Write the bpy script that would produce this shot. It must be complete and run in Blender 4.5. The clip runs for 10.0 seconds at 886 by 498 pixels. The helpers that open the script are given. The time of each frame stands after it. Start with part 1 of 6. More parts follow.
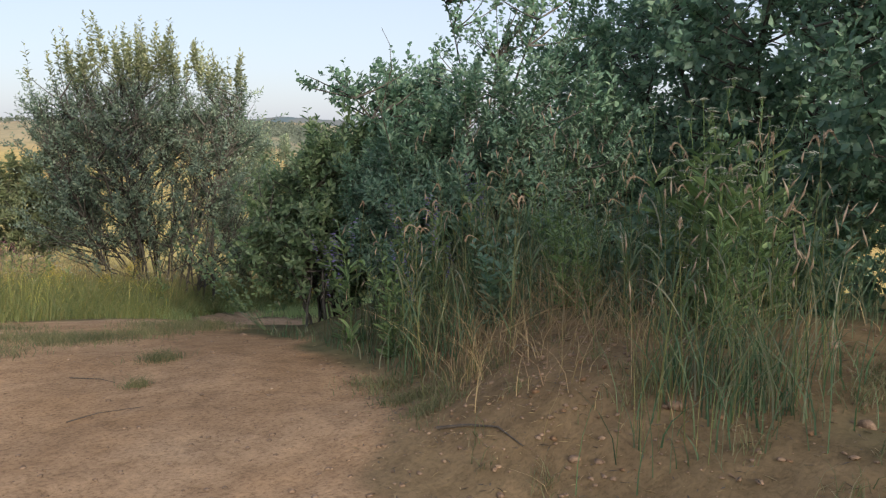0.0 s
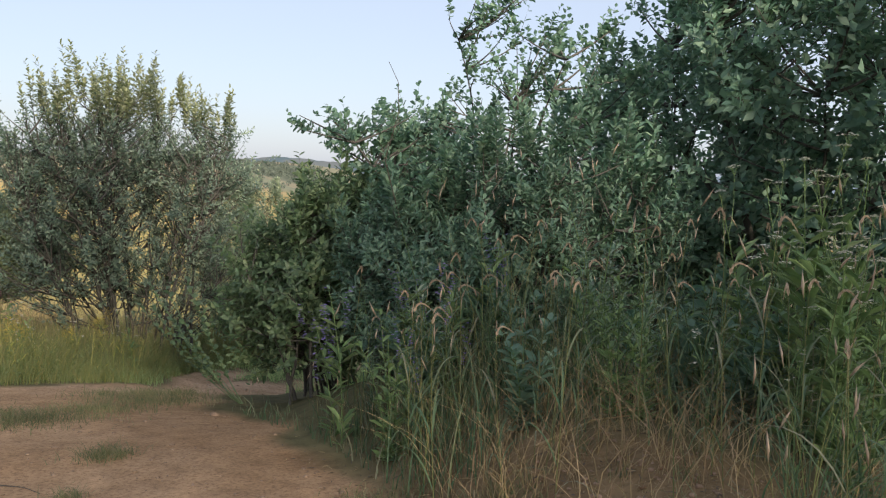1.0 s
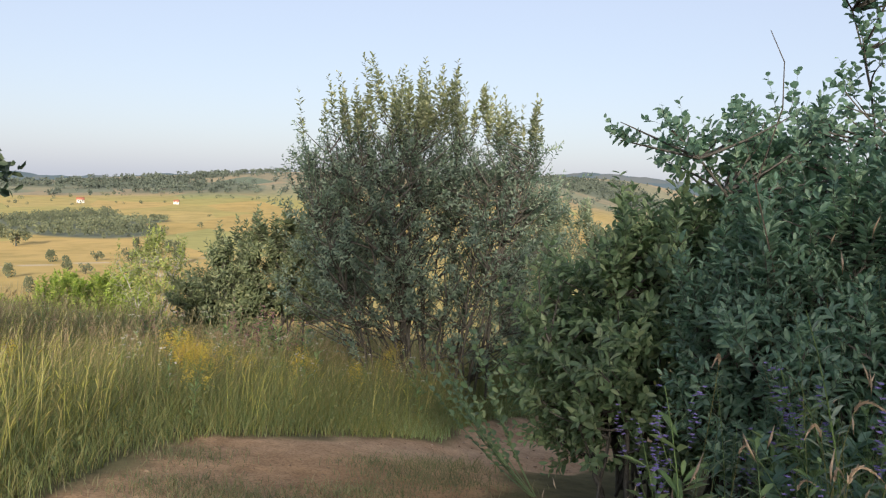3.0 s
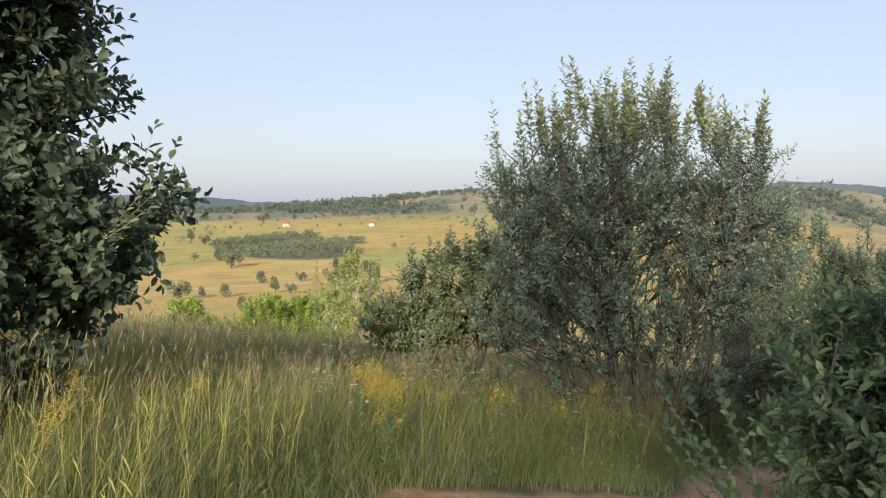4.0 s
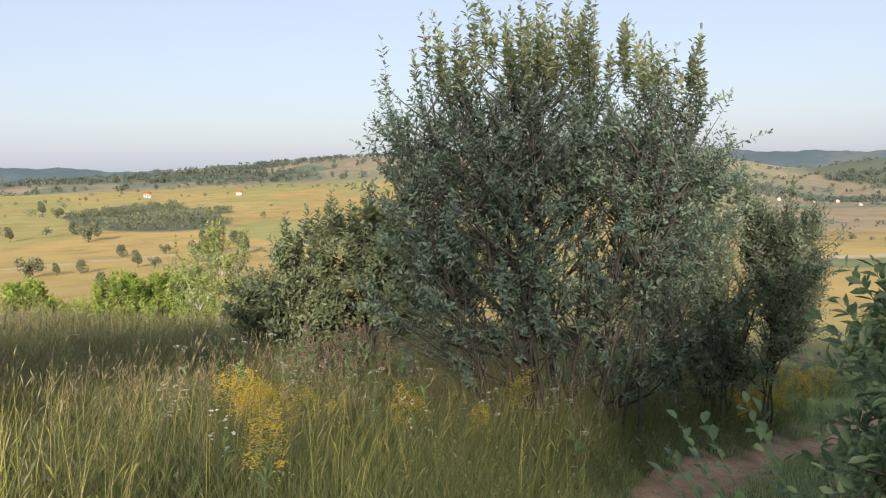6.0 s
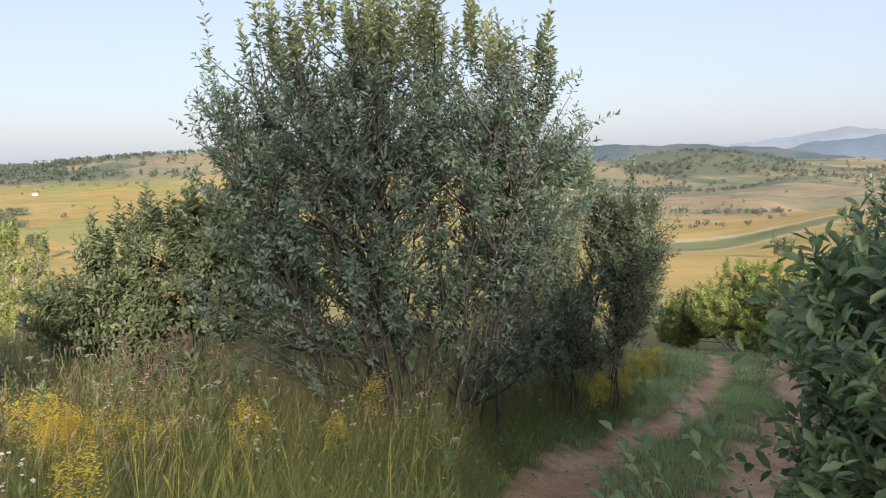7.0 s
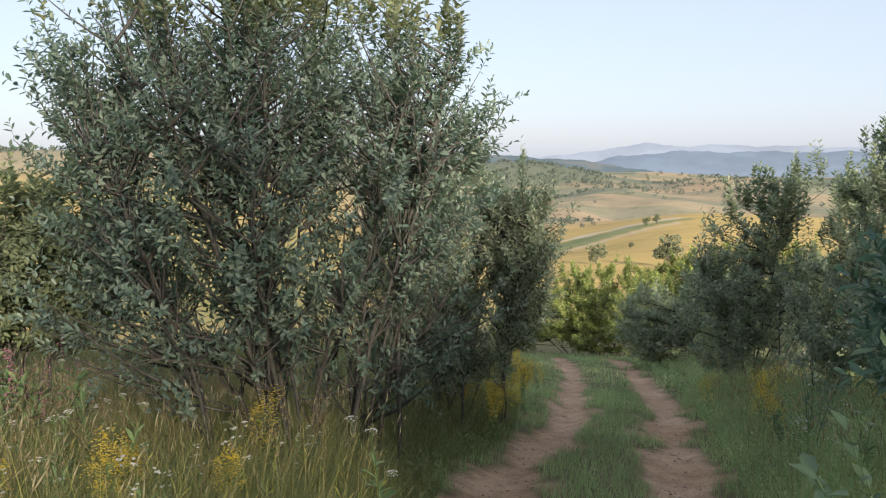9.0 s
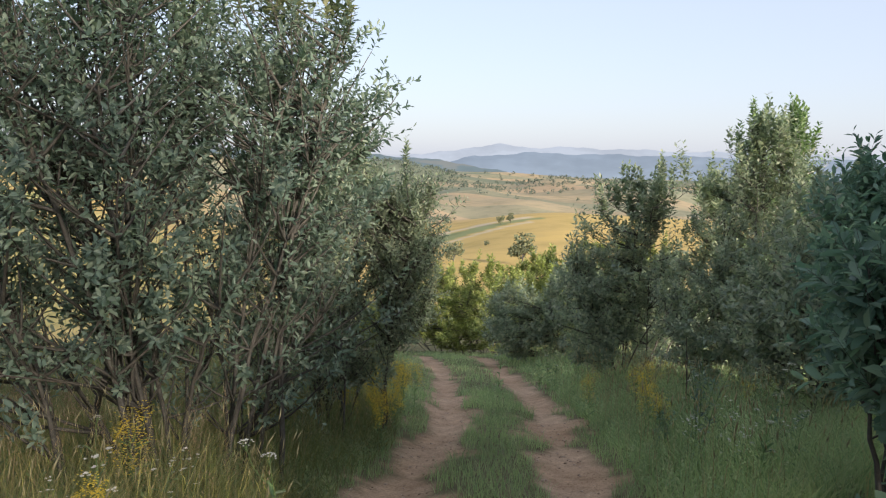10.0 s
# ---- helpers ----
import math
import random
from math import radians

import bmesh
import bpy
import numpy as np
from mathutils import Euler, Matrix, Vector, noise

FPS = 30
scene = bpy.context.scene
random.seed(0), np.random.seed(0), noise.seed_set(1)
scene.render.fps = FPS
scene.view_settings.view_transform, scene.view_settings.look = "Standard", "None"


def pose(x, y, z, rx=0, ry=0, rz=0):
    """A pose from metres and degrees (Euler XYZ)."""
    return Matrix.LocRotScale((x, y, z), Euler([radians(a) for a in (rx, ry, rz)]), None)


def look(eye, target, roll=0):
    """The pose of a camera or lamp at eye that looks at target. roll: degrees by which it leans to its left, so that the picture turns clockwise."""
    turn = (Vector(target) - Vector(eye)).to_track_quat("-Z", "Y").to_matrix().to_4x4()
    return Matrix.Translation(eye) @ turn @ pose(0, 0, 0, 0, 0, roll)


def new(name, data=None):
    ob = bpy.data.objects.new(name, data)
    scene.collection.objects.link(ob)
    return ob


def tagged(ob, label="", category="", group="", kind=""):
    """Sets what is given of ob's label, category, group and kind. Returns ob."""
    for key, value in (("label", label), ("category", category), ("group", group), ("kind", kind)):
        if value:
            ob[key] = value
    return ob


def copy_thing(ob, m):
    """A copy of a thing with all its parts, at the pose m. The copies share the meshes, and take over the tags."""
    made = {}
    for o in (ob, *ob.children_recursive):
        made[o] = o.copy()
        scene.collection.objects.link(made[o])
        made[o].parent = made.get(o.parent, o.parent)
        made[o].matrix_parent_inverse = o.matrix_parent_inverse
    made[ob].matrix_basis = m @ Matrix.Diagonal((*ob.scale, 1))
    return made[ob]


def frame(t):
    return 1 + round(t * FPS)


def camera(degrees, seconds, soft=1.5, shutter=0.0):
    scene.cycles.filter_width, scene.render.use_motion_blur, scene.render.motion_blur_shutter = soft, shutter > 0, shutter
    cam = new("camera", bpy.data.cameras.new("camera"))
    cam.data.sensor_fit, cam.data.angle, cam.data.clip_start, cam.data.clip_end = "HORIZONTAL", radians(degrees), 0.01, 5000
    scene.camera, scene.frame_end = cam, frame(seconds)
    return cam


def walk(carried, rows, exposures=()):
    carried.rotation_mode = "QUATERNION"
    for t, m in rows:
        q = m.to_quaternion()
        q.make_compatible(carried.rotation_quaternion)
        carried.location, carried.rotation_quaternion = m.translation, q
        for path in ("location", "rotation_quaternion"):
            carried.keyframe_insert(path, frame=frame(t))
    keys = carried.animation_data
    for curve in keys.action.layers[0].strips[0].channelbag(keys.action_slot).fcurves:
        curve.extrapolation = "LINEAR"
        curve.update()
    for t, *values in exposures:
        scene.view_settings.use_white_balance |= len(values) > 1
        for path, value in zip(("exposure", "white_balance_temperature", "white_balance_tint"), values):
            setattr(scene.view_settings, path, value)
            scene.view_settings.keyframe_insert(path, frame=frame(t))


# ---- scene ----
cam = camera(56.2, 10.0, 1.2)
PATH = [
    (0, (0.718, -3.518, 1.945), (1.874, -1.91, 1.666), 0.0),
    (0.5, (0.913, -3.041, 1.971), (2.081, -1.436, 1.728), 1.4),
    (1, (1.198, -2.614, 2.003), (2.377, -1.008, 1.829), 1.6),
    (1.5, (1.45, -2.19, 1.981), (2.563, -0.537, 1.813), 2.7),
    (2, (1.682, -1.805, 2.063), (2.477, 0.025, 1.932), 1.9),
    (2.5, (1.862, -1.413, 2.069), (2.479, 0.484, 1.919), 2.1),
    (3, (1.919, -1.025, 2.067), (2.441, 0.899, 1.91), 1.6),
    (3.2, (1.959, -0.844, 2.054), (2.34, 1.115, 1.911), 1.2),
    (4.3, (1.901, 0.088, 2.057), (1.933, 2.084, 1.938), -0.6),
    (4.5, (1.888, 0.247, 2.042), (1.898, 2.243, 1.918), -0.7),
    (5, (1.85, 0.71, 2.019), (1.889, 2.705, 1.881), -0.8),
    (5.5, (1.824, 1.091, 2.031), (2.001, 3.075, 1.848), -2.0),
    (6, (1.88, 1.482, 1.979), (2.26, 3.435, 1.775), -1.0),
    (6.2, (1.879, 1.601, 1.974), (2.38, 3.527, 1.765), -1.0),
    (7.3, (1.856, 2.398, 1.854), (2.761, 4.166, 1.626), -0.8),
    (7.5, (1.852, 2.522, 1.856), (2.857, 4.236, 1.627), -0.1),
    (8, (1.795, 2.799, 1.779), (2.926, 4.433, 1.556), 0.0),
    (8.5, (1.802, 3.072, 1.719), (2.973, 4.679, 1.5), 0.2),
    (9, (1.768, 3.332, 1.667), (2.925, 4.95, 1.456), -0.1),
    (9.5, (1.78, 3.604, 1.636), (2.997, 5.176, 1.42), -0.1),
    (10, (1.873, 3.868, 1.6), (3.292, 5.262, 1.387), 1.0),
]
walk(cam, [(t, look(eye, target, roll)) for t, eye, target, roll in PATH], [(0.0, 0.7), (5.0, 0.6), (7.5, 0.75), (10.0, 0.85)])

# ---- world, sun, exposure ----
SUN_DIR = Vector((-0.22, -0.97, 0.31)).normalized()      # towards the sun: low, behind the walker
world = bpy.data.worlds.new("sky")
scene.world = world
world.use_nodes = True
wn = world.node_tree
sky = wn.nodes.new("ShaderNodeTexSky")
sky.sky_type = 'NISHITA'
sky.sun_disc = False
sky.sun_elevation = math.asin(SUN_DIR.z)
sky.sun_rotation = math.atan2(SUN_DIR.x, SUN_DIR.y)
sky.altitude = 500
sky.air_density = 1.0
sky.dust_density = 2.2
sky.ozone_density = 1.6
hazy = wn.nodes.new("ShaderNodeMix")
hazy.data_type, hazy.blend_type = 'RGBA', 'ADD'
hazy.inputs[0].default_value = 0.77
hazy.inputs[6].default_value = (5.2, 5.45, 6.65, 1)          # thin summer haze over the whole dome
wn.links.new(sky.outputs[0], hazy.inputs[7])
wn.nodes["Background"].inputs["Strength"].default_value = 0.056
wn.links.new(hazy.outputs[2], wn.nodes["Background"].inputs["Color"])
sun_data = bpy.data.lights.new("sun", 'SUN')
sun_data.energy, sun_data.angle, sun_data.color = 5.0, radians(3.0), (1.0, 0.89, 0.74)
sun = new("sun", sun_data)
sun.matrix_world = Matrix.Translation((0, -20, 30)) @ SUN_DIR.to_track_quat("Z", "Y").to_matrix().to_4x4()

# ---- materials ----


def ramp(nt, stops):
    r = nt.nodes.new("ShaderNodeValToRGB")
    el = r.color_ramp.elements
    while len(el) < len(stops):
        el.new(0.5)
    for e, (p, c) in zip(el, stops):
        e.position, e.color = p, (*c, 1)
    return r


def noise_tex(nt, scale, detail=4, rough=0.55, vec=None):
    n = nt.nodes.new("ShaderNodeTexNoise")
    n.inputs["Scale"].default_value, n.inputs["Detail"].default_value, n.inputs["Roughness"].default_value = scale, detail, rough
    if vec is not None:
        nt.links.new(vec, n.inputs["Vector"])
    return n


def mix_rgb(nt, fac, a, b, mode='MIX'):
    m = nt.nodes.new("ShaderNodeMix")
    m.data_type, m.blend_type = 'RGBA', mode
    for k, v in ((0, fac), (6, a), (7, b)):
        if hasattr(v, "is_linked"):
            nt.links.new(v, m.inputs[k])
        else:
            m.inputs[k].default_value = v if k == 0 else (*v, 1)
    return m.outputs[2]


def blank(name):
    m = bpy.data.materials.new(name)
    m.use_nodes = True
    return m, m.node_tree, m.node_tree.nodes["Principled BSDF"], m.node_tree.nodes["Material Output"]


def leaf_mat(name, colors, rough=0.45, through_light=0.35, spec=0.4, patch=3.0, downy=0.1):
    """Foliage: each leaf its own tone out of a ramp, larger patches of tone, light passing through."""
    m, nt, bs, out = blank(name)
    g = nt.nodes.new("ShaderNodeNewGeometry")
    n = len(colors)
    r = ramp(nt, [(i / (n - 1), c) for i, c in enumerate(colors)])
    nt.links.new(g.outputs["Random Per Island"], r.inputs[0])
    nz = noise_tex(nt, patch, 2, 0.5, g.outputs["Position"])
    r2 = ramp(nt, [(0.3, (0.76, 0.73, 0.77)), (0.7, (1.28, 1.18, 1.17))])
    nt.links.new(nz.outputs[0], r2.inputs[0])
    col = mix_rgb(nt, 1.0, r.outputs[0], r2.outputs[0], 'MULTIPLY')
    nt.links.new(col, bs.inputs["Base Color"])
    bs.inputs["Roughness"].default_value = rough
    bs.inputs["Specular IOR Level"].default_value = spec
    bs.inputs["Sheen Weight"].default_value = downy          # fine down on the leaves
    bs.inputs["Sheen Roughness"].default_value = 0.4
    tr = nt.nodes.new("ShaderNodeBsdfTranslucent")
    warm = mix_rgb(nt, 1.0, col, (1.1, 1.22, 0.95), 'MULTIPLY')
    nt.links.new(warm, tr.inputs["Color"])
    mx = nt.nodes.new("ShaderNodeMixShader")
    mx.inputs[0].default_value = through_light
    nt.links.new(bs.outputs[0], mx.inputs[1])
    nt.links.new(tr.outputs[0], mx.inputs[2])
    nt.links.new(mx.outputs[0], out.inputs["Surface"])
    return m


def solid_mat(name, a, b, scale=8.0, rough=0.85, bump=0.3, detail=5):
    """A rough surface between two tones, with grain and relief."""
    m, nt, bs, out = blank(name)
    g = nt.nodes.new("ShaderNodeNewGeometry")
    n1 = noise_tex(nt, scale, detail, 0.6, g.outputs["Position"])
    n2 = noise_tex(nt, scale * 7, 3, 0.6, g.outputs["Position"])
    r = ramp(nt, [(0.3, a), (0.7, b)])
    nt.links.new(n1.outputs[0], r.inputs[0])
    r2 = ramp(nt, [(0.3, (0.75, 0.75, 0.75)), (0.7, (1.2, 1.2, 1.2))])
    nt.links.new(n2.outputs[0], r2.inputs[0])
    nt.links.new(mix_rgb(nt, 1.0, r.outputs[0], r2.outputs[0], 'MULTIPLY'), bs.inputs["Base Color"])
    bs.inputs["Roughness"].default_value = rough
    bs.inputs["Specular IOR Level"].default_value = 0.25
    if bump:
        bp = nt.nodes.new("ShaderNodeBump")
        bp.inputs["Strength"].default_value, bp.inputs["Distance"].default_value = bump, 0.01
        nt.links.new(n2.outputs[0], bp.inputs["Height"])
        nt.links.new(bp.outputs[0], bs.inputs["Normal"])
    return m


M_WILLOW = leaf_mat("willow_leaf", [(0.124, 0.195, 0.153), (0.169, 0.250, 0.192), (0.228, 0.315, 0.237), (0.336, 0.415, 0.315)], 0.42, 0.45, 0.4)
# tip leaves paler: young growth, with sunlight put into the colour
M_YOUNG_SUNLIT = leaf_mat("young_sunlit_leaf", [(0.221, 0.260, 0.143), (0.286, 0.338, 0.182), (0.364, 0.403, 0.234), (0.442, 0.468, 0.299)], 0.45, 0.45, 0.4)
M_BROAD = leaf_mat("goat_willow_leaf", [(0.103, 0.195, 0.143), (0.135, 0.245, 0.175), (0.178, 0.295, 0.207), (0.252, 0.370, 0.260)], 0.45, 0.45, 0.3, 3.0, 0.0)
M_GOAT = leaf_mat("roadside_goat_willow_leaf", [(0.10, 0.17, 0.095), (0.138, 0.222, 0.12), (0.186, 0.275, 0.148), (0.275, 0.355, 0.2)], 0.42, 0.45, 0.35, 3.0, 0.0)
M_DARK = leaf_mat("alder_leaf", [(0.045, 0.072, 0.052), (0.06, 0.095, 0.062), (0.085, 0.125, 0.078), (0.13, 0.17, 0.10)], 0.45, 0.4, 0.25, 3.0, 0.0)
M_LIGHT = leaf_mat("young_leaf", [(0.17, 0.23, 0.06), (0.24, 0.31, 0.08), (0.31, 0.37, 0.105), (0.39, 0.43, 0.15)])
M_HERB = leaf_mat("herb_leaf", [(0.095, 0.175, 0.070), (0.135, 0.230, 0.088), (0.185, 0.295, 0.110), (0.262, 0.380, 0.160)])
M_GRASS = leaf_mat("grass_blade", [(0.100, 0.132, 0.044), (0.146, 0.176, 0.053), (0.209, 0.226, 0.068), (0.273, 0.258, 0.091), (0.343, 0.310, 0.146)], 0.5, 0.4, 0.3, 0.8)
M_BANK = leaf_mat("bank_grass_blade", [(0.058, 0.118, 0.067), (0.082, 0.153, 0.082), (0.110, 0.185, 0.093), (0.168, 0.214, 0.120), (0.249, 0.260, 0.178)], 0.5, 0.38, 0.3, 1.5)
M_LUSH = leaf_mat("green_grass_blade", [(0.122, 0.178, 0.076), (0.161, 0.220, 0.089), (0.213, 0.267, 0.108), (0.288, 0.314, 0.152)], 0.5, 0.4, 0.3, 1.2)
# stalks brighter and yellower, the low sunlight put into the colour
M_STALK = leaf_mat("sunlit_grass_stalk", [(0.36, 0.40, 0.10), (0.46, 0.48, 0.125), (0.54, 0.51, 0.16), (0.58, 0.51, 0.23)], 0.5, 0.4, 0.3, 1.0)
M_HAZEL = leaf_mat("hazel_leaf", [(0.20, 0.30, 0.055), (0.27, 0.38, 0.07), (0.34, 0.44, 0.09), (0.42, 0.48, 0.13)], 0.5, 0.45, 0.3)
M_LOWWILLOW = leaf_mat("low_willow_leaf", [(0.115, 0.155, 0.088), (0.155, 0.205, 0.11), (0.205, 0.255, 0.135), (0.30, 0.335, 0.185)], 0.45, 0.45, 0.35)
M_BANKSTALK = leaf_mat("bank_grass_stalk", [(0.112, 0.150, 0.064), (0.150, 0.188, 0.075), (0.210, 0.225, 0.090), (0.277, 0.247, 0.128)], 0.5, 0.35, 0.3, 1.5)
M_VERGE = leaf_mat("verge_grass_blade", [(0.225, 0.342, 0.161), (0.284, 0.406, 0.186), (0.355, 0.463, 0.218), (0.451, 0.515, 0.283)], 0.5, 0.45, 0.3, 1.2)
M_THICKET = leaf_mat("thicket_leaf", [(0.185, 0.252, 0.177), (0.235, 0.308, 0.207), (0.302, 0.370, 0.246), (0.403, 0.448, 0.302)], 0.42, 0.45, 0.5)
M_TUFT = leaf_mat("trodden_grass", [(0.10, 0.125, 0.065), (0.14, 0.165, 0.08), (0.19, 0.20, 0.105), (0.27, 0.245, 0.15)], 0.6, 0.35, 0.2, 2.0)
M_STRAW = leaf_mat("dry_grass", [(0.220, 0.180, 0.090), (0.340, 0.270, 0.140), (0.450, 0.360, 0.200), (0.280, 0.190, 0.120)], 0.6, 0.25, 0.2, 1.0)
M_SEED = leaf_mat("seed_head", [(0.33, 0.31, 0.17), (0.41, 0.38, 0.21), (0.28, 0.27, 0.15), (0.47, 0.43, 0.26)], 0.7, 0.35, 0.2, 1.0)
M_BENT = leaf_mat("bent_panicle", [(0.33, 0.255, 0.165), (0.43, 0.335, 0.225), (0.28, 0.21, 0.14), (0.52, 0.43, 0.29)], 0.7, 0.35, 0.2, 1.5)
M_PINK = leaf_mat("reed_plume", [(0.413, 0.338, 0.250), (0.525, 0.438, 0.325), (0.362, 0.300, 0.225), (0.600, 0.512, 0.388)], 0.7, 0.35, 0.2, 2.0)
M_YELLOW = leaf_mat("yellow_floret", [(0.64, 0.49, 0.03), (0.74, 0.58, 0.05), (0.68, 0.55, 0.08), (0.52, 0.46, 0.10)], 0.6, 0.3, 0.2, 4.0)
M_WHITE = leaf_mat("white_floret", [(0.58, 0.6, 0.52), (0.7, 0.7, 0.64), (0.5, 0.54, 0.44), (0.66, 0.64, 0.58)], 0.6, 0.25, 0.2, 4.0)
M_BLUE = leaf_mat("violet_floret", [(0.15, 0.14, 0.36), (0.20, 0.18, 0.45), (0.26, 0.22, 0.48), (0.22, 0.17, 0.38)], 0.6, 0.25, 0.2, 4.0)
M_MAGENTA = leaf_mat("fireweed_floret", [(0.40, 0.12, 0.22), (0.5, 0.18, 0.3), (0.35, 0.14, 0.2), (0.45, 0.25, 0.28)], 0.6, 0.25, 0.2, 4.0)
M_BARK = solid_mat("willow_bark", (0.06, 0.056, 0.049), (0.125, 0.115, 0.1), 14, 0.9, 0.5)
M_BARK_PALE = solid_mat("birch_bark", (0.26, 0.25, 0.22), (0.44, 0.42, 0.38), 10, 0.8, 0.3)
M_DEADWOOD = solid_mat("dead_twig", (0.075, 0.062, 0.05), (0.15, 0.125, 0.10), 20, 0.9, 0.4)
M_STONE = solid_mat("clay_stone", (0.19, 0.125, 0.08), (0.34, 0.235, 0.16), 18, 0.9, 0.5)
M_PEBBLE = solid_mat("rut_pebble", (0.36, 0.25, 0.17), (0.52, 0.40, 0.30), 18, 0.9, 0.5)
M_CLOD = solid_mat("dark_clay_clod", (0.15, 0.085, 0.045), (0.27, 0.165, 0.095), 25, 0.95, 0.6)
M_WALL = solid_mat("white_plaster", (0.62, 0.6, 0.56), (0.78, 0.76, 0.72), 1.0, 0.9, 0)
M_ROOF = solid_mat("red_roof_tile", (0.30, 0.11, 0.07), (0.42, 0.18, 0.11), 2.0, 0.85, 0)
M_GLASS = solid_mat("window_dark", (0.03, 0.035, 0.04), (0.05, 0.055, 0.06), 1.0, 0.2, 0)
# far foliage paler and greyer: some distance haze is put into the colour
M_FARLEAF = leaf_mat("far_tree_leaf", [(0.10, 0.125, 0.085), (0.12, 0.15, 0.092), (0.145, 0.17, 0.10), (0.17, 0.19, 0.11)], 0.8, 0.15, 0.12, 0.02)
M_FARLEAF_B = leaf_mat("far_forest_leaf", [(0.075, 0.10, 0.085), (0.09, 0.118, 0.095), (0.105, 0.135, 0.105), (0.12, 0.15, 0.115)], 0.8, 0.1, 0.1, 0.01)


def ground_material():
    """Clay road, meadow soil and, far off, mown and grazed fields; the masks come from the sheet."""
    m, nt, bs, out = blank("clay_and_meadow")
    g = nt.nodes.new("ShaderNodeNewGeometry")
    pos = g.outputs["Position"]

    def attr(nm):
        a = nt.nodes.new("ShaderNodeAttribute")
        a.attribute_name = nm
        return a.outputs["Fac"]
    big, mid, fine = noise_tex(nt, 0.9, 4, 0.6, pos), noise_tex(nt, 6, 5, 0.65, pos), noise_tex(nt, 45, 4, 0.7, pos)
    clay = ramp(nt, [(0.25, (0.31, 0.19, 0.10)), (0.5, (0.405, 0.262, 0.15)), (0.75, (0.48, 0.325, 0.195))])
    nt.links.new(big.outputs[0], clay.inputs[0])
    c2 = ramp(nt, [(0.3, (0.72, 0.70, 0.68)), (0.55, (1.0, 1.0, 1.0)), (0.75, (1.18, 1.16, 1.12))])
    nt.links.new(mid.outputs[0], c2.inputs[0])
    c3 = ramp(nt, [(0.32, (0.6, 0.58, 0.56)), (0.5, (1.0, 1.0, 1.0)), (0.72, (1.2, 1.18, 1.15))])
    nt.links.new(fine.outputs[0], c3.inputs[0])
    dirt = mix_rgb(nt, 1.0, mix_rgb(nt, 1.0, clay.outputs[0], c2.outputs[0], 'MULTIPLY'), c3.outputs[0], 'MULTIPLY')
    soil = ramp(nt, [(0.3, (0.09, 0.085, 0.045)), (0.6, (0.15, 0.135, 0.07)), (0.8, (0.22, 0.18, 0.105))])
    nt.links.new(mid.outputs[0], soil.inputs[0])
    # clay along the track multiplied lighter and bluer than on the road
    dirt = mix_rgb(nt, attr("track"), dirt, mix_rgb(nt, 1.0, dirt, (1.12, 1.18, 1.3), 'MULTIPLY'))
    # bank clay: darker reddish soil, with shade under the grass put into the colour
    dirt = mix_rgb(nt, attr("bank"), dirt, mix_rgb(nt, 1.0, dirt, (0.64, 0.6, 0.56), 'MULTIPLY'))
    near = mix_rgb(nt, attr("dirt"), soil.outputs[0], dirt)
    # far fields: strips and patches of different crops
    mp = nt.nodes.new("ShaderNodeMapping")
    mp.inputs["Rotation"].default_value, mp.inputs["Scale"].default_value = (0, 0, 0.5), (0.013, 0.0055, 0)
    nt.links.new(pos, mp.inputs["Vector"])
    wob = noise_tex(nt, 0.006, 3, 0.5, pos)
    vec = mix_rgb(nt, 0.12, mp.outputs[0], wob.outputs["Color"])
    vo = nt.nodes.new("ShaderNodeTexVoronoi")
    vo.inputs["Scale"].default_value = 1.0
    nt.links.new(vec, vo.inputs["Vector"])
    sep = nt.nodes.new("ShaderNodeSeparateColor")
    nt.links.new(vo.outputs["Color"], sep.inputs[0])
    crop = ramp(nt, [(0.0, (0.42, 0.31, 0.115)), (0.25, (0.46, 0.325, 0.12)), (0.45, (0.345, 0.315, 0.115)), (0.6, (0.47, 0.335, 0.13)), (0.8, (0.41, 0.335, 0.13)), (1.0, (0.31, 0.32, 0.115))])
    nt.links.new(sep.outputs[0], crop.inputs[0])
    fn = noise_tex(nt, 0.05, 6, 0.65, pos)
    f2 = ramp(nt, [(0.3, (0.72, 0.76, 0.7)), (0.5, (1, 1, 1)), (0.7, (1.15, 1.12, 1.05))])
    nt.links.new(fn.outputs[0], f2.inputs[0])
    field = mix_rgb(nt, 1.0, crop.outputs[0], f2.outputs[0], 'MULTIPLY')
    # remote fields less saturated, distance haze put into the crop colours
    remote = ramp(nt, [(0.0, (0.25, 0.225, 0.15)), (0.3, (0.38, 0.285, 0.18)), (0.5, (0.15, 0.185, 0.13)), (0.75, (0.36, 0.285, 0.18)), (1.0, (0.19, 0.21, 0.14))])
    nt.links.new(sep.outputs[1], remote.inputs[0])
    field = mix_rgb(nt, attr("remote"), field, mix_rgb(nt, 1.0, remote.outputs[0], f2.outputs[0], 'MULTIPLY'))
    field = mix_rgb(nt, attr("gold"), field, mix_rgb(nt, 1.0, (0.46, 0.335, 0.125), f2.outputs[0], 'MULTIPLY'))
    field = mix_rgb(nt, attr("wood"), field, (0.145, 0.162, 0.112))
    field = mix_rgb(nt, attr("crop"), field, mix_rgb(nt, 1.0, (0.22, 0.24, 0.11), f2.outputs[0], 'MULTIPLY'))
    field = mix_rgb(nt, attr("lane"), field, (0.50, 0.42, 0.30))
    nt.links.new(mix_rgb(nt, attr("far"), near, field), bs.inputs["Base Color"])
    bs.inputs["Roughness"].default_value = 0.95
    bs.inputs["Specular IOR Level"].default_value = 0.1
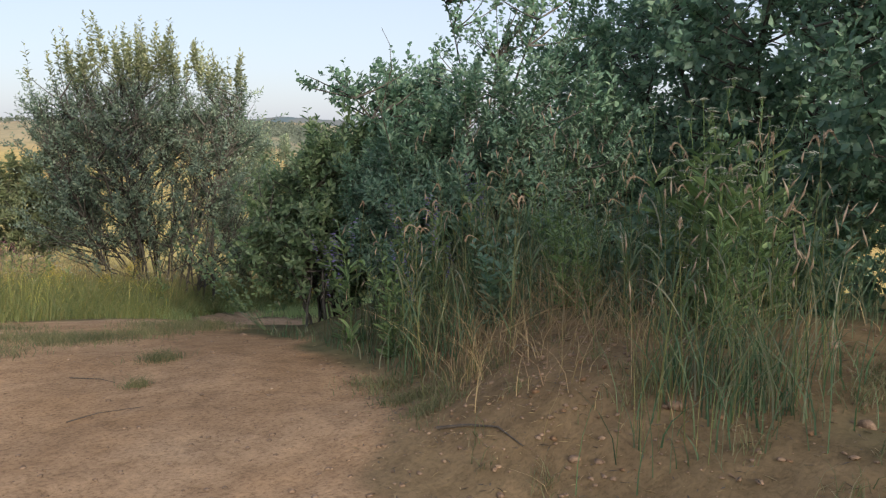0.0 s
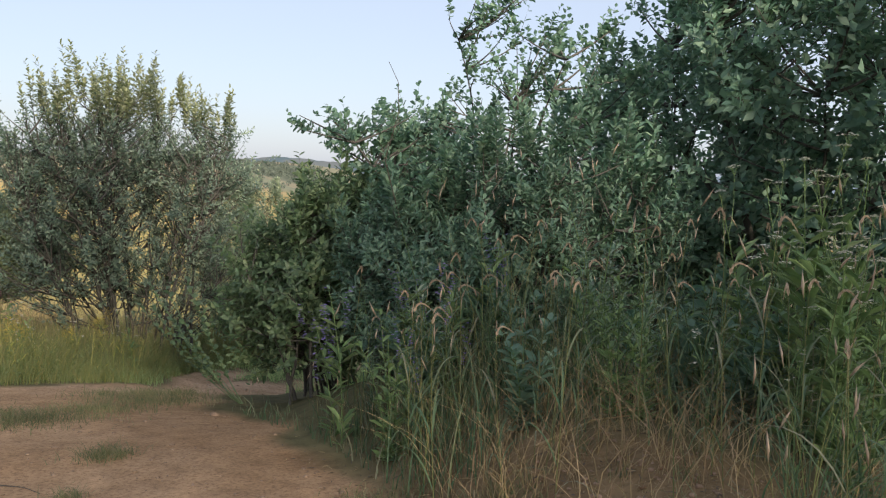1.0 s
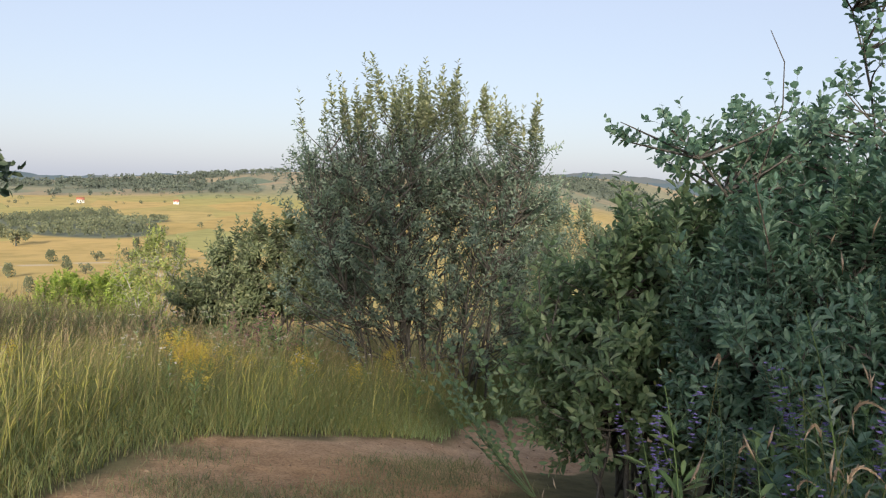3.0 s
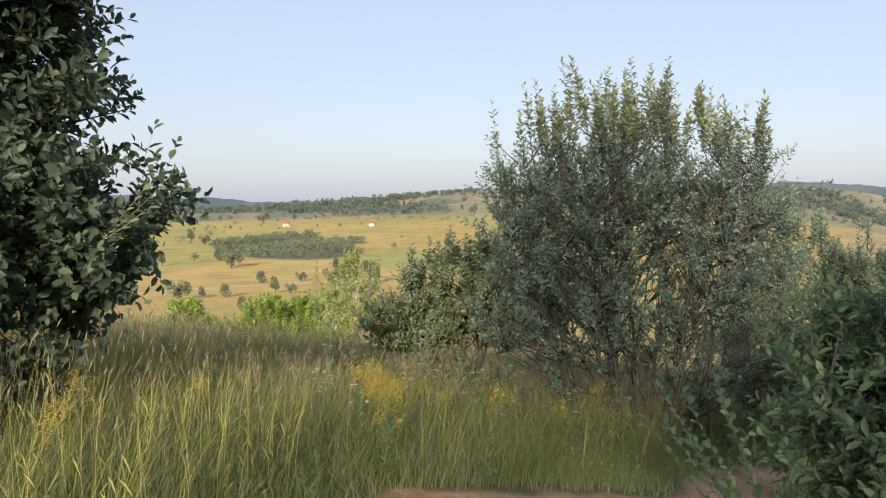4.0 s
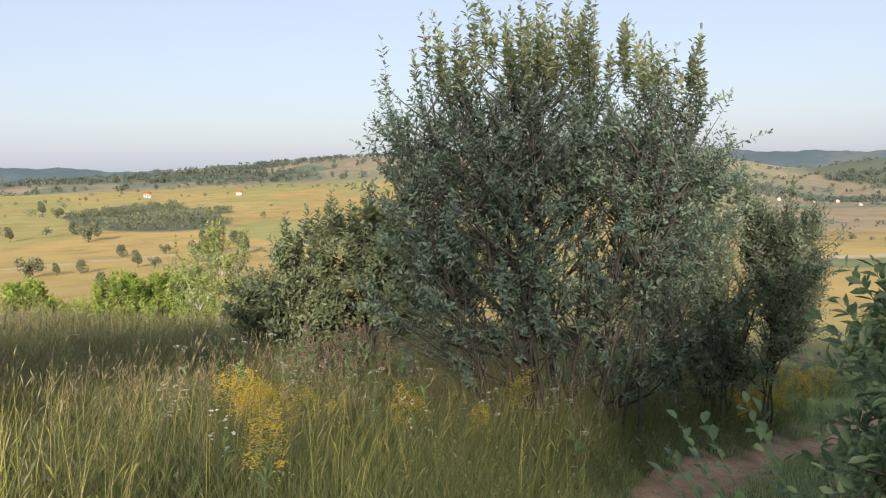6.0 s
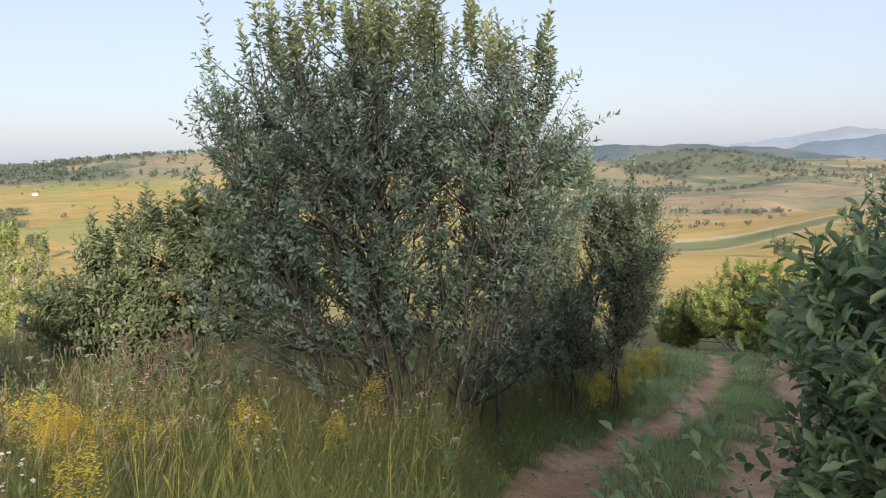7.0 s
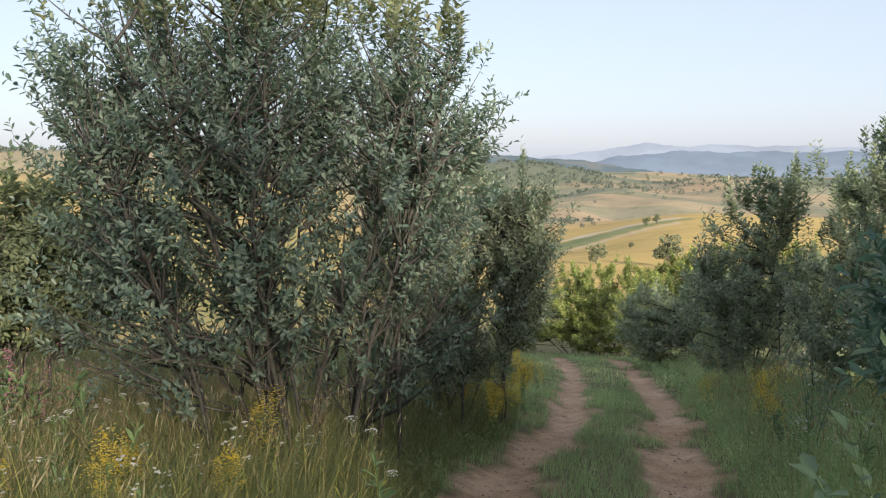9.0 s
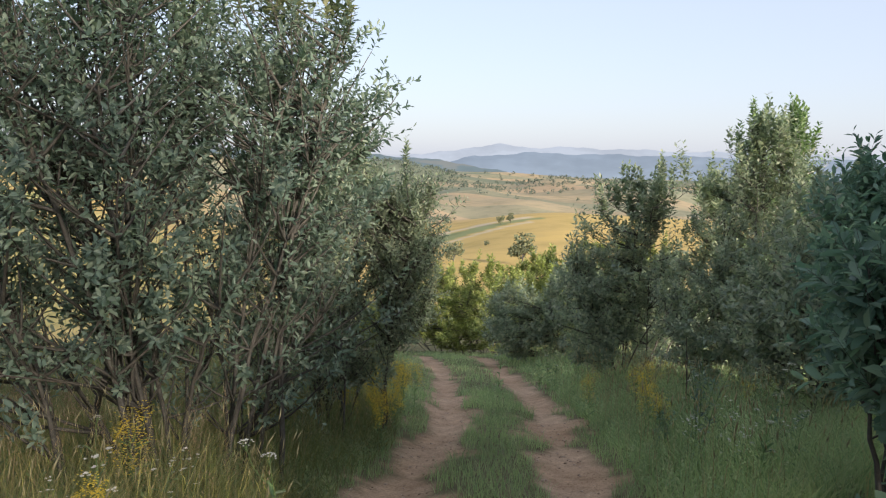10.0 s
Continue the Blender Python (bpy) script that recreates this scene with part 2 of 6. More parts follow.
    add = nt.nodes.new("ShaderNodeMath")
    add.operation = 'MULTIPLY_ADD'
    nt.links.new(mid.outputs[0], add.inputs[0])
    add.inputs[1].default_value = 2.0
    nt.links.new(fine.outputs[0], add.inputs[2])
    bp = nt.nodes.new("ShaderNodeBump")
    bp.inputs["Strength"].default_value, bp.inputs["Distance"].default_value = 0.5, 0.015
    nt.links.new(add.outputs[0], bp.inputs["Height"])
    nt.links.new(bp.outputs[0], bs.inputs["Normal"])
    return m


M_GROUND = ground_material()


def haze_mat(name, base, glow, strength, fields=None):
    """Distant slopes, woods and paler fields, veiled by air haze put in as emission."""
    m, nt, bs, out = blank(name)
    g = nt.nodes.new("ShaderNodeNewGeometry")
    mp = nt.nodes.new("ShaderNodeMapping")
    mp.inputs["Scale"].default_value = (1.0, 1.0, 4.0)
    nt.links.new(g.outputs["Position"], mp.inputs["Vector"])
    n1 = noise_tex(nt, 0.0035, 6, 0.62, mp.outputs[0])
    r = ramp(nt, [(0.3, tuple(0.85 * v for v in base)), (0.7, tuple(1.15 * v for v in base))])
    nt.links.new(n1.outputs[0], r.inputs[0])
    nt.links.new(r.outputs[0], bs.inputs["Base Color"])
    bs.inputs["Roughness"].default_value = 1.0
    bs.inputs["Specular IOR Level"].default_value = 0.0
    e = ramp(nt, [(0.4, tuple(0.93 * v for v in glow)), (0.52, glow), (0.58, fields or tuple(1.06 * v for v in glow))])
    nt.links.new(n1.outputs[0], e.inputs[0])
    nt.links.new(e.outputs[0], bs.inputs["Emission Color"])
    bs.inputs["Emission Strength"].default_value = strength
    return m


# ---- mesh helpers ----


def build_mesh(name, verts, tris=None, quads=None, mat=None, smooth=False):
    me = bpy.data.meshes.new(name)
    v = np.asarray(verts, dtype=np.float32).reshape(-1, 3)
    parts_idx, starts, totals, at = [], [], [], 0
    for arr, k in ((tris, 3), (quads, 4)):
        if arr is None or len(arr) == 0:
            continue
        a = np.asarray(arr, dtype=np.int32).reshape(-1, k)
        parts_idx.append(a.ravel())
        starts.append(at + np.arange(len(a), dtype=np.int32) * k)
        totals.append(np.full(len(a), k, dtype=np.int32))
        at += a.size
    me.vertices.add(len(v))
    me.vertices.foreach_set("co", v.ravel())
    idx = np.concatenate(parts_idx)
    me.loops.add(len(idx))
    me.loops.foreach_set("vertex_index", idx)
    st = np.concatenate(starts)
    me.polygons.add(len(st))
    me.polygons.foreach_set("loop_start", st)
    me.polygons.foreach_set("loop_total", np.concatenate(totals))
    if smooth:
        me.polygons.foreach_set("use_smooth", np.ones(len(st), dtype=bool))
    me.update(calc_edges=True)
    me.validate()
    if mat:
        me.materials.append(mat)
    return me


def thing(name, place, label, category, group="", kind=""):
    ob = new(name)
    ob.location = place
    return tagged(ob, label, category, group, kind)


def under(name, mesh, parent, label=""):
    """A mesh, modelled in the parent's own coordinates, as one part of it."""
    ob = new(name, mesh)
    ob.parent = parent
    return tagged(ob, label)


def unit(a):
    return a / np.maximum(np.linalg.norm(a, axis=-1, keepdims=True), 1e-9)


class Soup:
    """Collects vertices and faces for one mesh."""

    def __init__(self):
        self.v, self.t, self.q, self.n = [], [], [], 0

    def add(self, verts, tris=None, quads=None):
        verts = np.asarray(verts, dtype=float).reshape(-1, 3)
        if tris is not None:
            self.t.append(np.asarray(tris).reshape(-1, 3) + self.n)
        if quads is not None:
            self.q.append(np.asarray(quads).reshape(-1, 4) + self.n)
        self.v.append(verts)
        self.n += len(verts)

    def tube(self, pts, radii, sides=5):
        pts, radii = np.asarray(pts, dtype=float), np.asarray(radii, dtype=float)
        d = unit(np.gradient(pts, axis=0))
        ref = np.array([1.0, 0.13, 0.0]) if abs(d[0][0]) < 0.8 else np.array([0, 1.0, 0.1])
        a = unit(np.cross(d, ref))
        b = np.cross(d, a)
        ang = np.arange(sides) * 2 * np.pi / sides
        ring = pts[:, None] + radii[:, None, None] * (a[:, None] * np.cos(ang)[None, :, None] + b[:, None] * np.sin(ang)[None, :, None])
        m = len(pts)
        i, j = np.meshgrid(np.arange(m - 1), np.arange(sides), indexing="ij")
        k = (j + 1) % sides
        self.add(ring, quads=np.stack([i * sides + j, i * sides + k, (i + 1) * sides + k, (i + 1) * sides + j], -1))

    def leaves(self, base, axis, face, length, width, simple=False):
        """Leaves folded along the midrib and a little curled; one row for each leaf."""
        axis = unit(axis)
        side = unit(np.cross(axis, face))
        up = np.cross(side, axis)
        L, W = length[:, None], width[:, None]
        n = len(base)
        if simple:
            vs = np.stack([base, base + axis * L * 0.45 + side * W * 0.5 + up * W * 0.12, base + axis * L - up * L * 0.08,
                           base + axis * L * 0.45 - side * W * 0.5 + up * W * 0.12], 1)
            o = np.arange(n)[:, None] * 4
            self.add(vs, tris=np.concatenate([o + [0, 1, 2], o + [0, 2, 3]]))
        else:
            vs = np.stack([base, base + axis * L * 0.3 + side * W * 0.42 + up * W * 0.12, base + axis * L * 0.68 + side * W * 0.45 + up * W * 0.08,
                           base + axis * L - up * L * 0.12, base + axis * L * 0.68 - side * W * 0.45 + up * W * 0.08,
                           base + axis * L * 0.3 - side * W * 0.42 + up * W * 0.12], 1)
            o = np.arange(n)[:, None] * 6
            self.add(vs, quads=np.concatenate([o + [0, 1, 2, 3], o + [0, 3, 4, 5]]))

    def mesh(self, name, mat, smooth=False):
        return build_mesh(name, np.concatenate(self.v), np.concatenate(self.t) if self.t else None, np.concatenate(self.q) if self.q else None, mat, smooth)


# ---- the lie of the land ----
def softplus(x, k):
    return k * np.logaddexp(0, x / k)


def sstep(a, b, x):
    t = np.clip((x - a) / (b - a), 0, 1)
    return t * t * (3 - 2 * t)


def wave(x, y, s, seed=0.0):
    """Smooth bumps, about -1 to 1."""
    x, y = x / s + seed, y / s - 1.7 * seed
    return (np.sin(1.0 * x + 1.3 * np.sin(0.7 * y + seed)) + np.sin(0.9 * y + 1.1 * np.sin(0.8 * x)) + np.sin(0.6 * (x + y) + 2 * np.sin(0.35 * (x - y)))) / 3


def dist_line(x, y, pts):
    """Distance to a polyline, and how far along it the nearest point is (0..1)."""
    best, along = np.full(np.shape(x), 1e9), np.zeros(np.shape(x))
    n = len(pts) - 1
    for i, ((ax, ay), (bx, by)) in enumerate(zip(pts[:-1], pts[1:])):
        dx, dy = bx - ax, by - ay
        t = np.clip(((x - ax) * dx + (y - ay) * dy) / (dx * dx + dy * dy), 0, 1)
        d = np.hypot(x - ax - t * dx, y - ay - t * dy)
        along = np.where(d < best, (i + t) / n, along)
        best = np.minimum(best, d)
    return best, along


def smooth_line(pts, n=8):
    """Catmull-Rom through a few plan points."""
    p = np.array([pts[0], *pts, pts[-1]], dtype=float)
    out = []
    for i in range(1, len(p) - 2):
        for t in np.arange(n) / n:
            out.append(0.5 * (2 * p[i] + (p[i + 1] - p[i - 1]) * t + (2 * p[i - 1] - 5 * p[i] + 4 * p[i + 1] - p[i + 2]) * t * t + (3 * p[i] - p[i - 1] - 3 * p[i + 1] + p[i + 2]) * t ** 3))
    out.append(p[-2])
    return [tuple(o) for o in out]


RUT_L = smooth_line([(3.9, 5.6), (4.5, 6.6), (5.55, 8.0), (7.05, 9.15), (9.17, 10.95), (13.4, 15.1), (18.0, 20.2), (20.4, 23.6), (20.8, 28), (18.5, 33)], 4)
RUT_R = smooth_line([(4.5, 5.2), (5.4, 6.0), (6.6, 7.07), (8.57, 8.75), (12.4, 12.2), (18.1, 17.95), (20.9, 21.4), (22.4, 25), (22.5, 29.0), (20.4, 34)], 4)
PAD = [(-3.0, -12), (-1.4, -6), (-0.6, -3), (0.1, 0.0), (0.65, 2.0), (1.01, 3.29), (1.32, 4.34), (1.84, 5.25), (2.8, 5.6), (3.95, 6.15), (4.5, 7.1),
       (5.6, 6.1), (4.9, 5.35), (4.15, 4.9), (3.6, 3.6), (3.5, 2.5), (3.42, 1.18), (3.1, 0.24), (2.57, -0.84), (2.1, -3.5), (1.6, -6), (0.5, -12)]


def inside(x, y, poly):
    """Signed distance to a polygon, negative within."""
    x, y = np.asarray(x, dtype=float), np.asarray(y, dtype=float)
    d, _ = dist_line(x, y, poly + poly[:1])
    c = np.zeros(x.shape, dtype=bool)
    for (ax, ay), (bx, by) in zip(poly, poly[1:] + poly[:1]):
        c ^= ((ay > y) != (by > y)) & (x < (bx - ax) * (y - ay) / (by - ay + 1e-12) + ax)
    return np.where(c, -d, d)


def dirt_mask(x, y):
    w = 0.16 * wave(x, y, 0.33, 2) + 0.13 * wave(x, y, 0.12, 5)
    pad = 1 - sstep(-0.15, 0.16, inside(x, y, PAD) + w)
    dl, al = dist_line(x, y, RUT_L)
    dr, ar = dist_line(x, y, RUT_R)
    wl, wr = 0.26 - 0.07 * al, 0.26 - 0.08 * ar
    ruts = np.maximum(1 - sstep(wl - 0.08, wl + 0.10, dl + 0.75 * w), 1 - sstep(wr - 0.08, wr + 0.10, dr + 0.75 * w))
    bare = sstep(0.3, 0.6, wave(x, y, 0.22, 7) + 0.5 * wave(x, y, 0.08, 3)) * (1 - sstep(0.35, 0.62, np.minimum(dl, dr))) * (y > 5)
    ruts = np.maximum(ruts, 0.8 * bare)
    bank = (1 - sstep(0.5, 1.0, np.hypot((x - 3.25) / 1.0, (y + 0.75) / 1.5) + 0.8 * w)) * 0.6
    bank = np.maximum(bank, (1 - sstep(0.5, 1.0, np.hypot((x - 4.4) / 1.2, (y + 1.9) / 1.1) + 0.8 * w)) * 0.55)
    e = inside(x, y, PAD)
    foot = (1 - sstep(0.5, 1.0, e / (1 + 0.9 * sstep(-0.2, -1.6, y)) + 1.4 * w)) * (x > 1.6) * (1 - sstep(0.6, 1.6, y)) * 0.55
    return np.maximum(np.maximum(pad, ruts), np.maximum(bank, foot))


LEFT_R = [0, 15, 25, 40, 90, 150, 250, 400, 600, 1000, 1400, 1800, 2300, 5200]
LEFT_Z = [0.5, -1.05, -3.4, -7, -16, -24, -29, -32, -33, -33, -27, -14, -8, -70]
RIGHT_R = [0, 15, 25, 40, 70, 100, 180, 260, 330, 500, 800, 1500, 2300, 2900, 3300, 5200]
RIGHT_Z = [0.5, -2.3, -4.0, -7.2, -11, -13, -14.2, -14.6, -19, -38, -55, -66, -66, -62, -58, -120]


# rounded hills across the valley: bearing, distance, width in degrees, depth, height
FAR_HILLS = ((41, 2550, 5.5, 420, 52), (47, 1250, 3.2, 190, 22), (53.5, 1500, 4.0, 260, 30), (60, 1200, 4.5, 220, 26), (44, 820, 2.6, 120, 9), (56, 2300, 5, 300, 30), (50.5, 900, 3.0, 120, 10),
             (46.5, 225, 6.5, 60, 1.6), (28, 2300, 6, 500, 40))


def height(x, y):
    x, y = np.asarray(x, dtype=float), np.asarray(y, dtype=float)
    h = 0.46 - 0.132 * softplus(x + y - 4.6, 0.8)
    # clay bank beside the road, and a small spoil heap before it
    edge = inside(x, y, PAD)
    side = sstep(0.0, 1.0, edge) * sstep(1.6, 2.6, x) * (1 - sstep(2.2, 4.2, y)) * sstep(-9, -5, y)
    h = h + 0.5 * side * (0.9 + 0.2 * wave(x, y, 0.7, 3))
    h = h + 0.12 * np.exp(-(((x - 3.0) / 0.45) ** 2 + ((y + 0.55) / 0.7) ** 2))
    # ruts, the raised middle and the small unevenness of trodden clay
    dl, al = dist_line(x, y, RUT_L)
    dr, ar = dist_line(x, y, RUT_R)
    h = h - 0.10 * np.exp(-(dl / 0.30) ** 2) - 0.09 * np.exp(-(dr / 0.28) ** 2)
    r0 = np.hypot(x - 2, y - 2)
    fine = 1 - sstep(14, 30, r0)
    h = h + fine * (0.018 * wave(x, y, 0.5, 1) + 0.008 * wave(x, y, 0.16, 4) + 0.004 * wave(x, y, 0.06, 9))
    # far country by bearing
    r = np.hypot(x - 1.9, y - 1.0)
    b = np.degrees(np.arctan2(x - 1.9, y - 1.0))
    lz, rz = np.interp(r, LEFT_R, LEFT_Z), np.interp(r, RIGHT_R, RIGHT_Z)
    lz = lz + np.clip(b + 6, -14, 16) * 2.3 * sstep(1150, 1700, r)
    w = sstep(17, 36, b)
    far = lz * (1 - w) + rz * w
    roll = sstep(60, 300, r)
    far = far + roll * (1.6 * wave(x, y, 45, 2) + (4.0 + 13.0 * w) * sstep(300, 900, r) * wave(x, y, 170, 6) + 5 * w * sstep(400, 800, r) * wave(x, y, 62, 2) + 9 * sstep(1200, 2500, r) * wave(x, y, 330, 3))
    for hb, hr, hw, hd, hz in FAR_HILLS:
        far = far + hz * np.exp(-((b - hb) / hw) ** 2 - ((r - hr) / hd) ** 2)
    far = far - 8.5 * (1 - sstep(41, 54, b)) * sstep(24, 36, b) * sstep(110, 235, r) * (1 - sstep(300, 430, r))
    back = sstep(95, 130, np.abs(b))
    k = sstep(14, 34, r)
    return (h * (1 - k) + far * k) * (1 - back) + back * (0.46 + 0.02 * wave(x, y, 3, 1) + (h - 0.46) * (1 - sstep(8, 14, r)))


def far_masks(x, y):
    r = np.hypot(x - 1.9, y - 1.0)
    b = np.degrees(np.arctan2(x - 1.9, y - 1.0))
    far = sstep(30, 70, r)
    w = wave(x, y, 60, 3) + 0.6 * wave(x, y, 23, 8)
    wood = sstep(-0.1, 0.3, wave(x, y, 150, 1.3) + 0.35 * w - 0.15) * sstep(1350, 1500, r)
    wood = np.maximum(wood, sstep(-0.2, 0.2, 1.1 - ((b - 41) / 6) ** 2 - ((r - 2450) / 420) ** 2 + 0.4 * w))
    wood = np.maximum(wood, sstep(-0.15, 0.15, 1 - ((r - 640) / 170) ** 2 - ((b + 8.2) / 4.4) ** 2 + 0.8 * w) * (r > 400))
    gold = sstep(24, 34, b) * sstep(60, 90, r) * (1 - sstep(262, 285, r)) + 0.8 * (1 - sstep(0, 20, b)) * sstep(60, 90, r) * (1 - sstep(300, 420, r + 60 * wave(x, y, 40, 2)))
    lane = 1 - sstep(1.3, 2.3, np.abs(r - 330 - 2.1 * (b + 8) - 3 * wave(x, y, 20, 1)))
    lane = lane * (b < 8) * (b > -25)
    l2 = (1 - sstep(2.2, 3.8, np.abs(r - 246 - 1.5 * (b - 45)))) + (1 - sstep(1.6, 3.0, np.abs(r - 210 - 4.0 * (b - 45))))
    strip = (r < 241 + 1.5 * (b - 45)) * (r > 217 + 4.0 * (b - 45)) * (b > 33) * (b < 52)
    gold = gold * (1 - strip)
    lane = np.maximum(lane, np.clip(l2, 0, 1) * (b > 33) * (b < 51))
    crop = (strip * 1.0)
    remote = np.maximum(sstep(280, 420, r) * sstep(24, 34, b), sstep(1150, 1500, r))
    return far, np.clip(wood, 0, 1), np.clip(gold, 0, 1), np.clip(lane, 0, 1), remote, crop


def make_ground():
    rr = [0.0]
    step = 0.045
    while rr[-1] < 4950:
        rr.append(rr[-1] + step)
        step = max(0.045, 0.017 * rr[-1]) if rr[-1] > 6 else 0.055 + 0.006 * rr[-1]
    rr = np.array(rr[1:])
    front = np.radians(np.concatenate([np.arange(-60, 100, 0.4), np.arange(100, 300, 1.6)]))
    cx, cy = 2.6, 1.2
    R, A = np.meshgrid(rr, front, indexing="ij")
    x, y = cx + R * np.sin(A), cy + R * np.cos(A)
    z = height(x, y)
    n, m = R.shape
    i, j = np.meshgrid(np.arange(n - 1), np.arange(m), indexing="ij")
    k = (j + 1) % m
    quads = np.stack([i * m + j, i * m + k, (i + 1) * m + k, (i + 1) * m + j], -1).reshape(-1, 4)[:, ::-1]
    verts = np.stack([x, y, z], -1).reshape(-1, 3)
    verts = np.concatenate([verts, [[cx, cy, float(height(cx, cy))]]])
    tris = np.stack([np.full(m, n * m), np.arange(m), (np.arange(m) + 1) % m], -1)
    me = build_mesh("ground", verts, tris, quads, M_GROUND, True)
    far, wood, gold, lane, remote, crop = far_masks(verts[:, 0], verts[:, 1])
    gx, gy = verts[:, 0], verts[:, 1]
    bank = sstep(-0.25, 0.3, inside(gx, gy, PAD) + 0.25 * wave(gx, gy, 0.3, 2)) * (gx > 1.6) * (1 - sstep(1.5, 2.5, gy))
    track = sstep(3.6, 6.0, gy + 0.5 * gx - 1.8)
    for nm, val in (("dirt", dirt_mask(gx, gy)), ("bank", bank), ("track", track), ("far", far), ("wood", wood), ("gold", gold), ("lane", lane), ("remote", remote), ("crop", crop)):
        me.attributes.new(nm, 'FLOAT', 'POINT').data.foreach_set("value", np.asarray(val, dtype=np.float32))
    return tagged(new("ground", me), "reddish clay hillside with meadow, falling to a valley of yellow fields", "ground", kind="structure")


make_ground()


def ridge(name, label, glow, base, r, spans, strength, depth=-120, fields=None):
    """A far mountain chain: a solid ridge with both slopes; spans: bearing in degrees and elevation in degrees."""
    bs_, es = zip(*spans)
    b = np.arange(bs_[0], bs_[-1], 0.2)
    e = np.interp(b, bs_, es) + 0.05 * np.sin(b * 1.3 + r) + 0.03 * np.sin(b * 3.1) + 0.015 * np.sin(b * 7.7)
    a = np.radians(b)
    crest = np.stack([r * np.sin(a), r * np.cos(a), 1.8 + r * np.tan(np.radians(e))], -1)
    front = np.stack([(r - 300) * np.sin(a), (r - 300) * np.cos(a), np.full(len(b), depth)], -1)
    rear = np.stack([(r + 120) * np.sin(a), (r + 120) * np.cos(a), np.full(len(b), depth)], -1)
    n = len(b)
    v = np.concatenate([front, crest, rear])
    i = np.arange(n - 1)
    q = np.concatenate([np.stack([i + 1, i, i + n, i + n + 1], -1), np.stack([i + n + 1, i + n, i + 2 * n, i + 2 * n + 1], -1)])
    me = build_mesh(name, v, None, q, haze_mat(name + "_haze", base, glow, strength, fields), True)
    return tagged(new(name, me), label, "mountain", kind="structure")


# far chains glow bluish: their haze is emission, not air
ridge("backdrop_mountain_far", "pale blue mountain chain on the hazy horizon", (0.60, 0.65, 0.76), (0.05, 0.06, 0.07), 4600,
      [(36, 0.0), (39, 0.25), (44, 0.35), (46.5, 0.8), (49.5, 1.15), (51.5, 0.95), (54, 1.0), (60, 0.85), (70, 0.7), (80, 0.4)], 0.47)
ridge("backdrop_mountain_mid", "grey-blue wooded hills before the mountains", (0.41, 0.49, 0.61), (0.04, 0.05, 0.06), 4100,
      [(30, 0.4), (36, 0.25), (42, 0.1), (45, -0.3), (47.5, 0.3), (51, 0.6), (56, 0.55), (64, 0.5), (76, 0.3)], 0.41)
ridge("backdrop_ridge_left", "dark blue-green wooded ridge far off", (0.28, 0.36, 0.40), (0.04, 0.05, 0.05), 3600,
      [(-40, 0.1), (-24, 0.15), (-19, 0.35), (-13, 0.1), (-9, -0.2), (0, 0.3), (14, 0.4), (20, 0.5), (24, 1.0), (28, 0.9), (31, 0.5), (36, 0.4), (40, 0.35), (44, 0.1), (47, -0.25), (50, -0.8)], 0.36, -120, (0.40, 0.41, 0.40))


# ---- shrubs and trees ----
def bezier(a, c, b, n):
    t = np.linspace(0, 1, n)[:, None]
    return (1 - t) ** 2 * a + 2 * t * (1 - t) * c + t * t * b


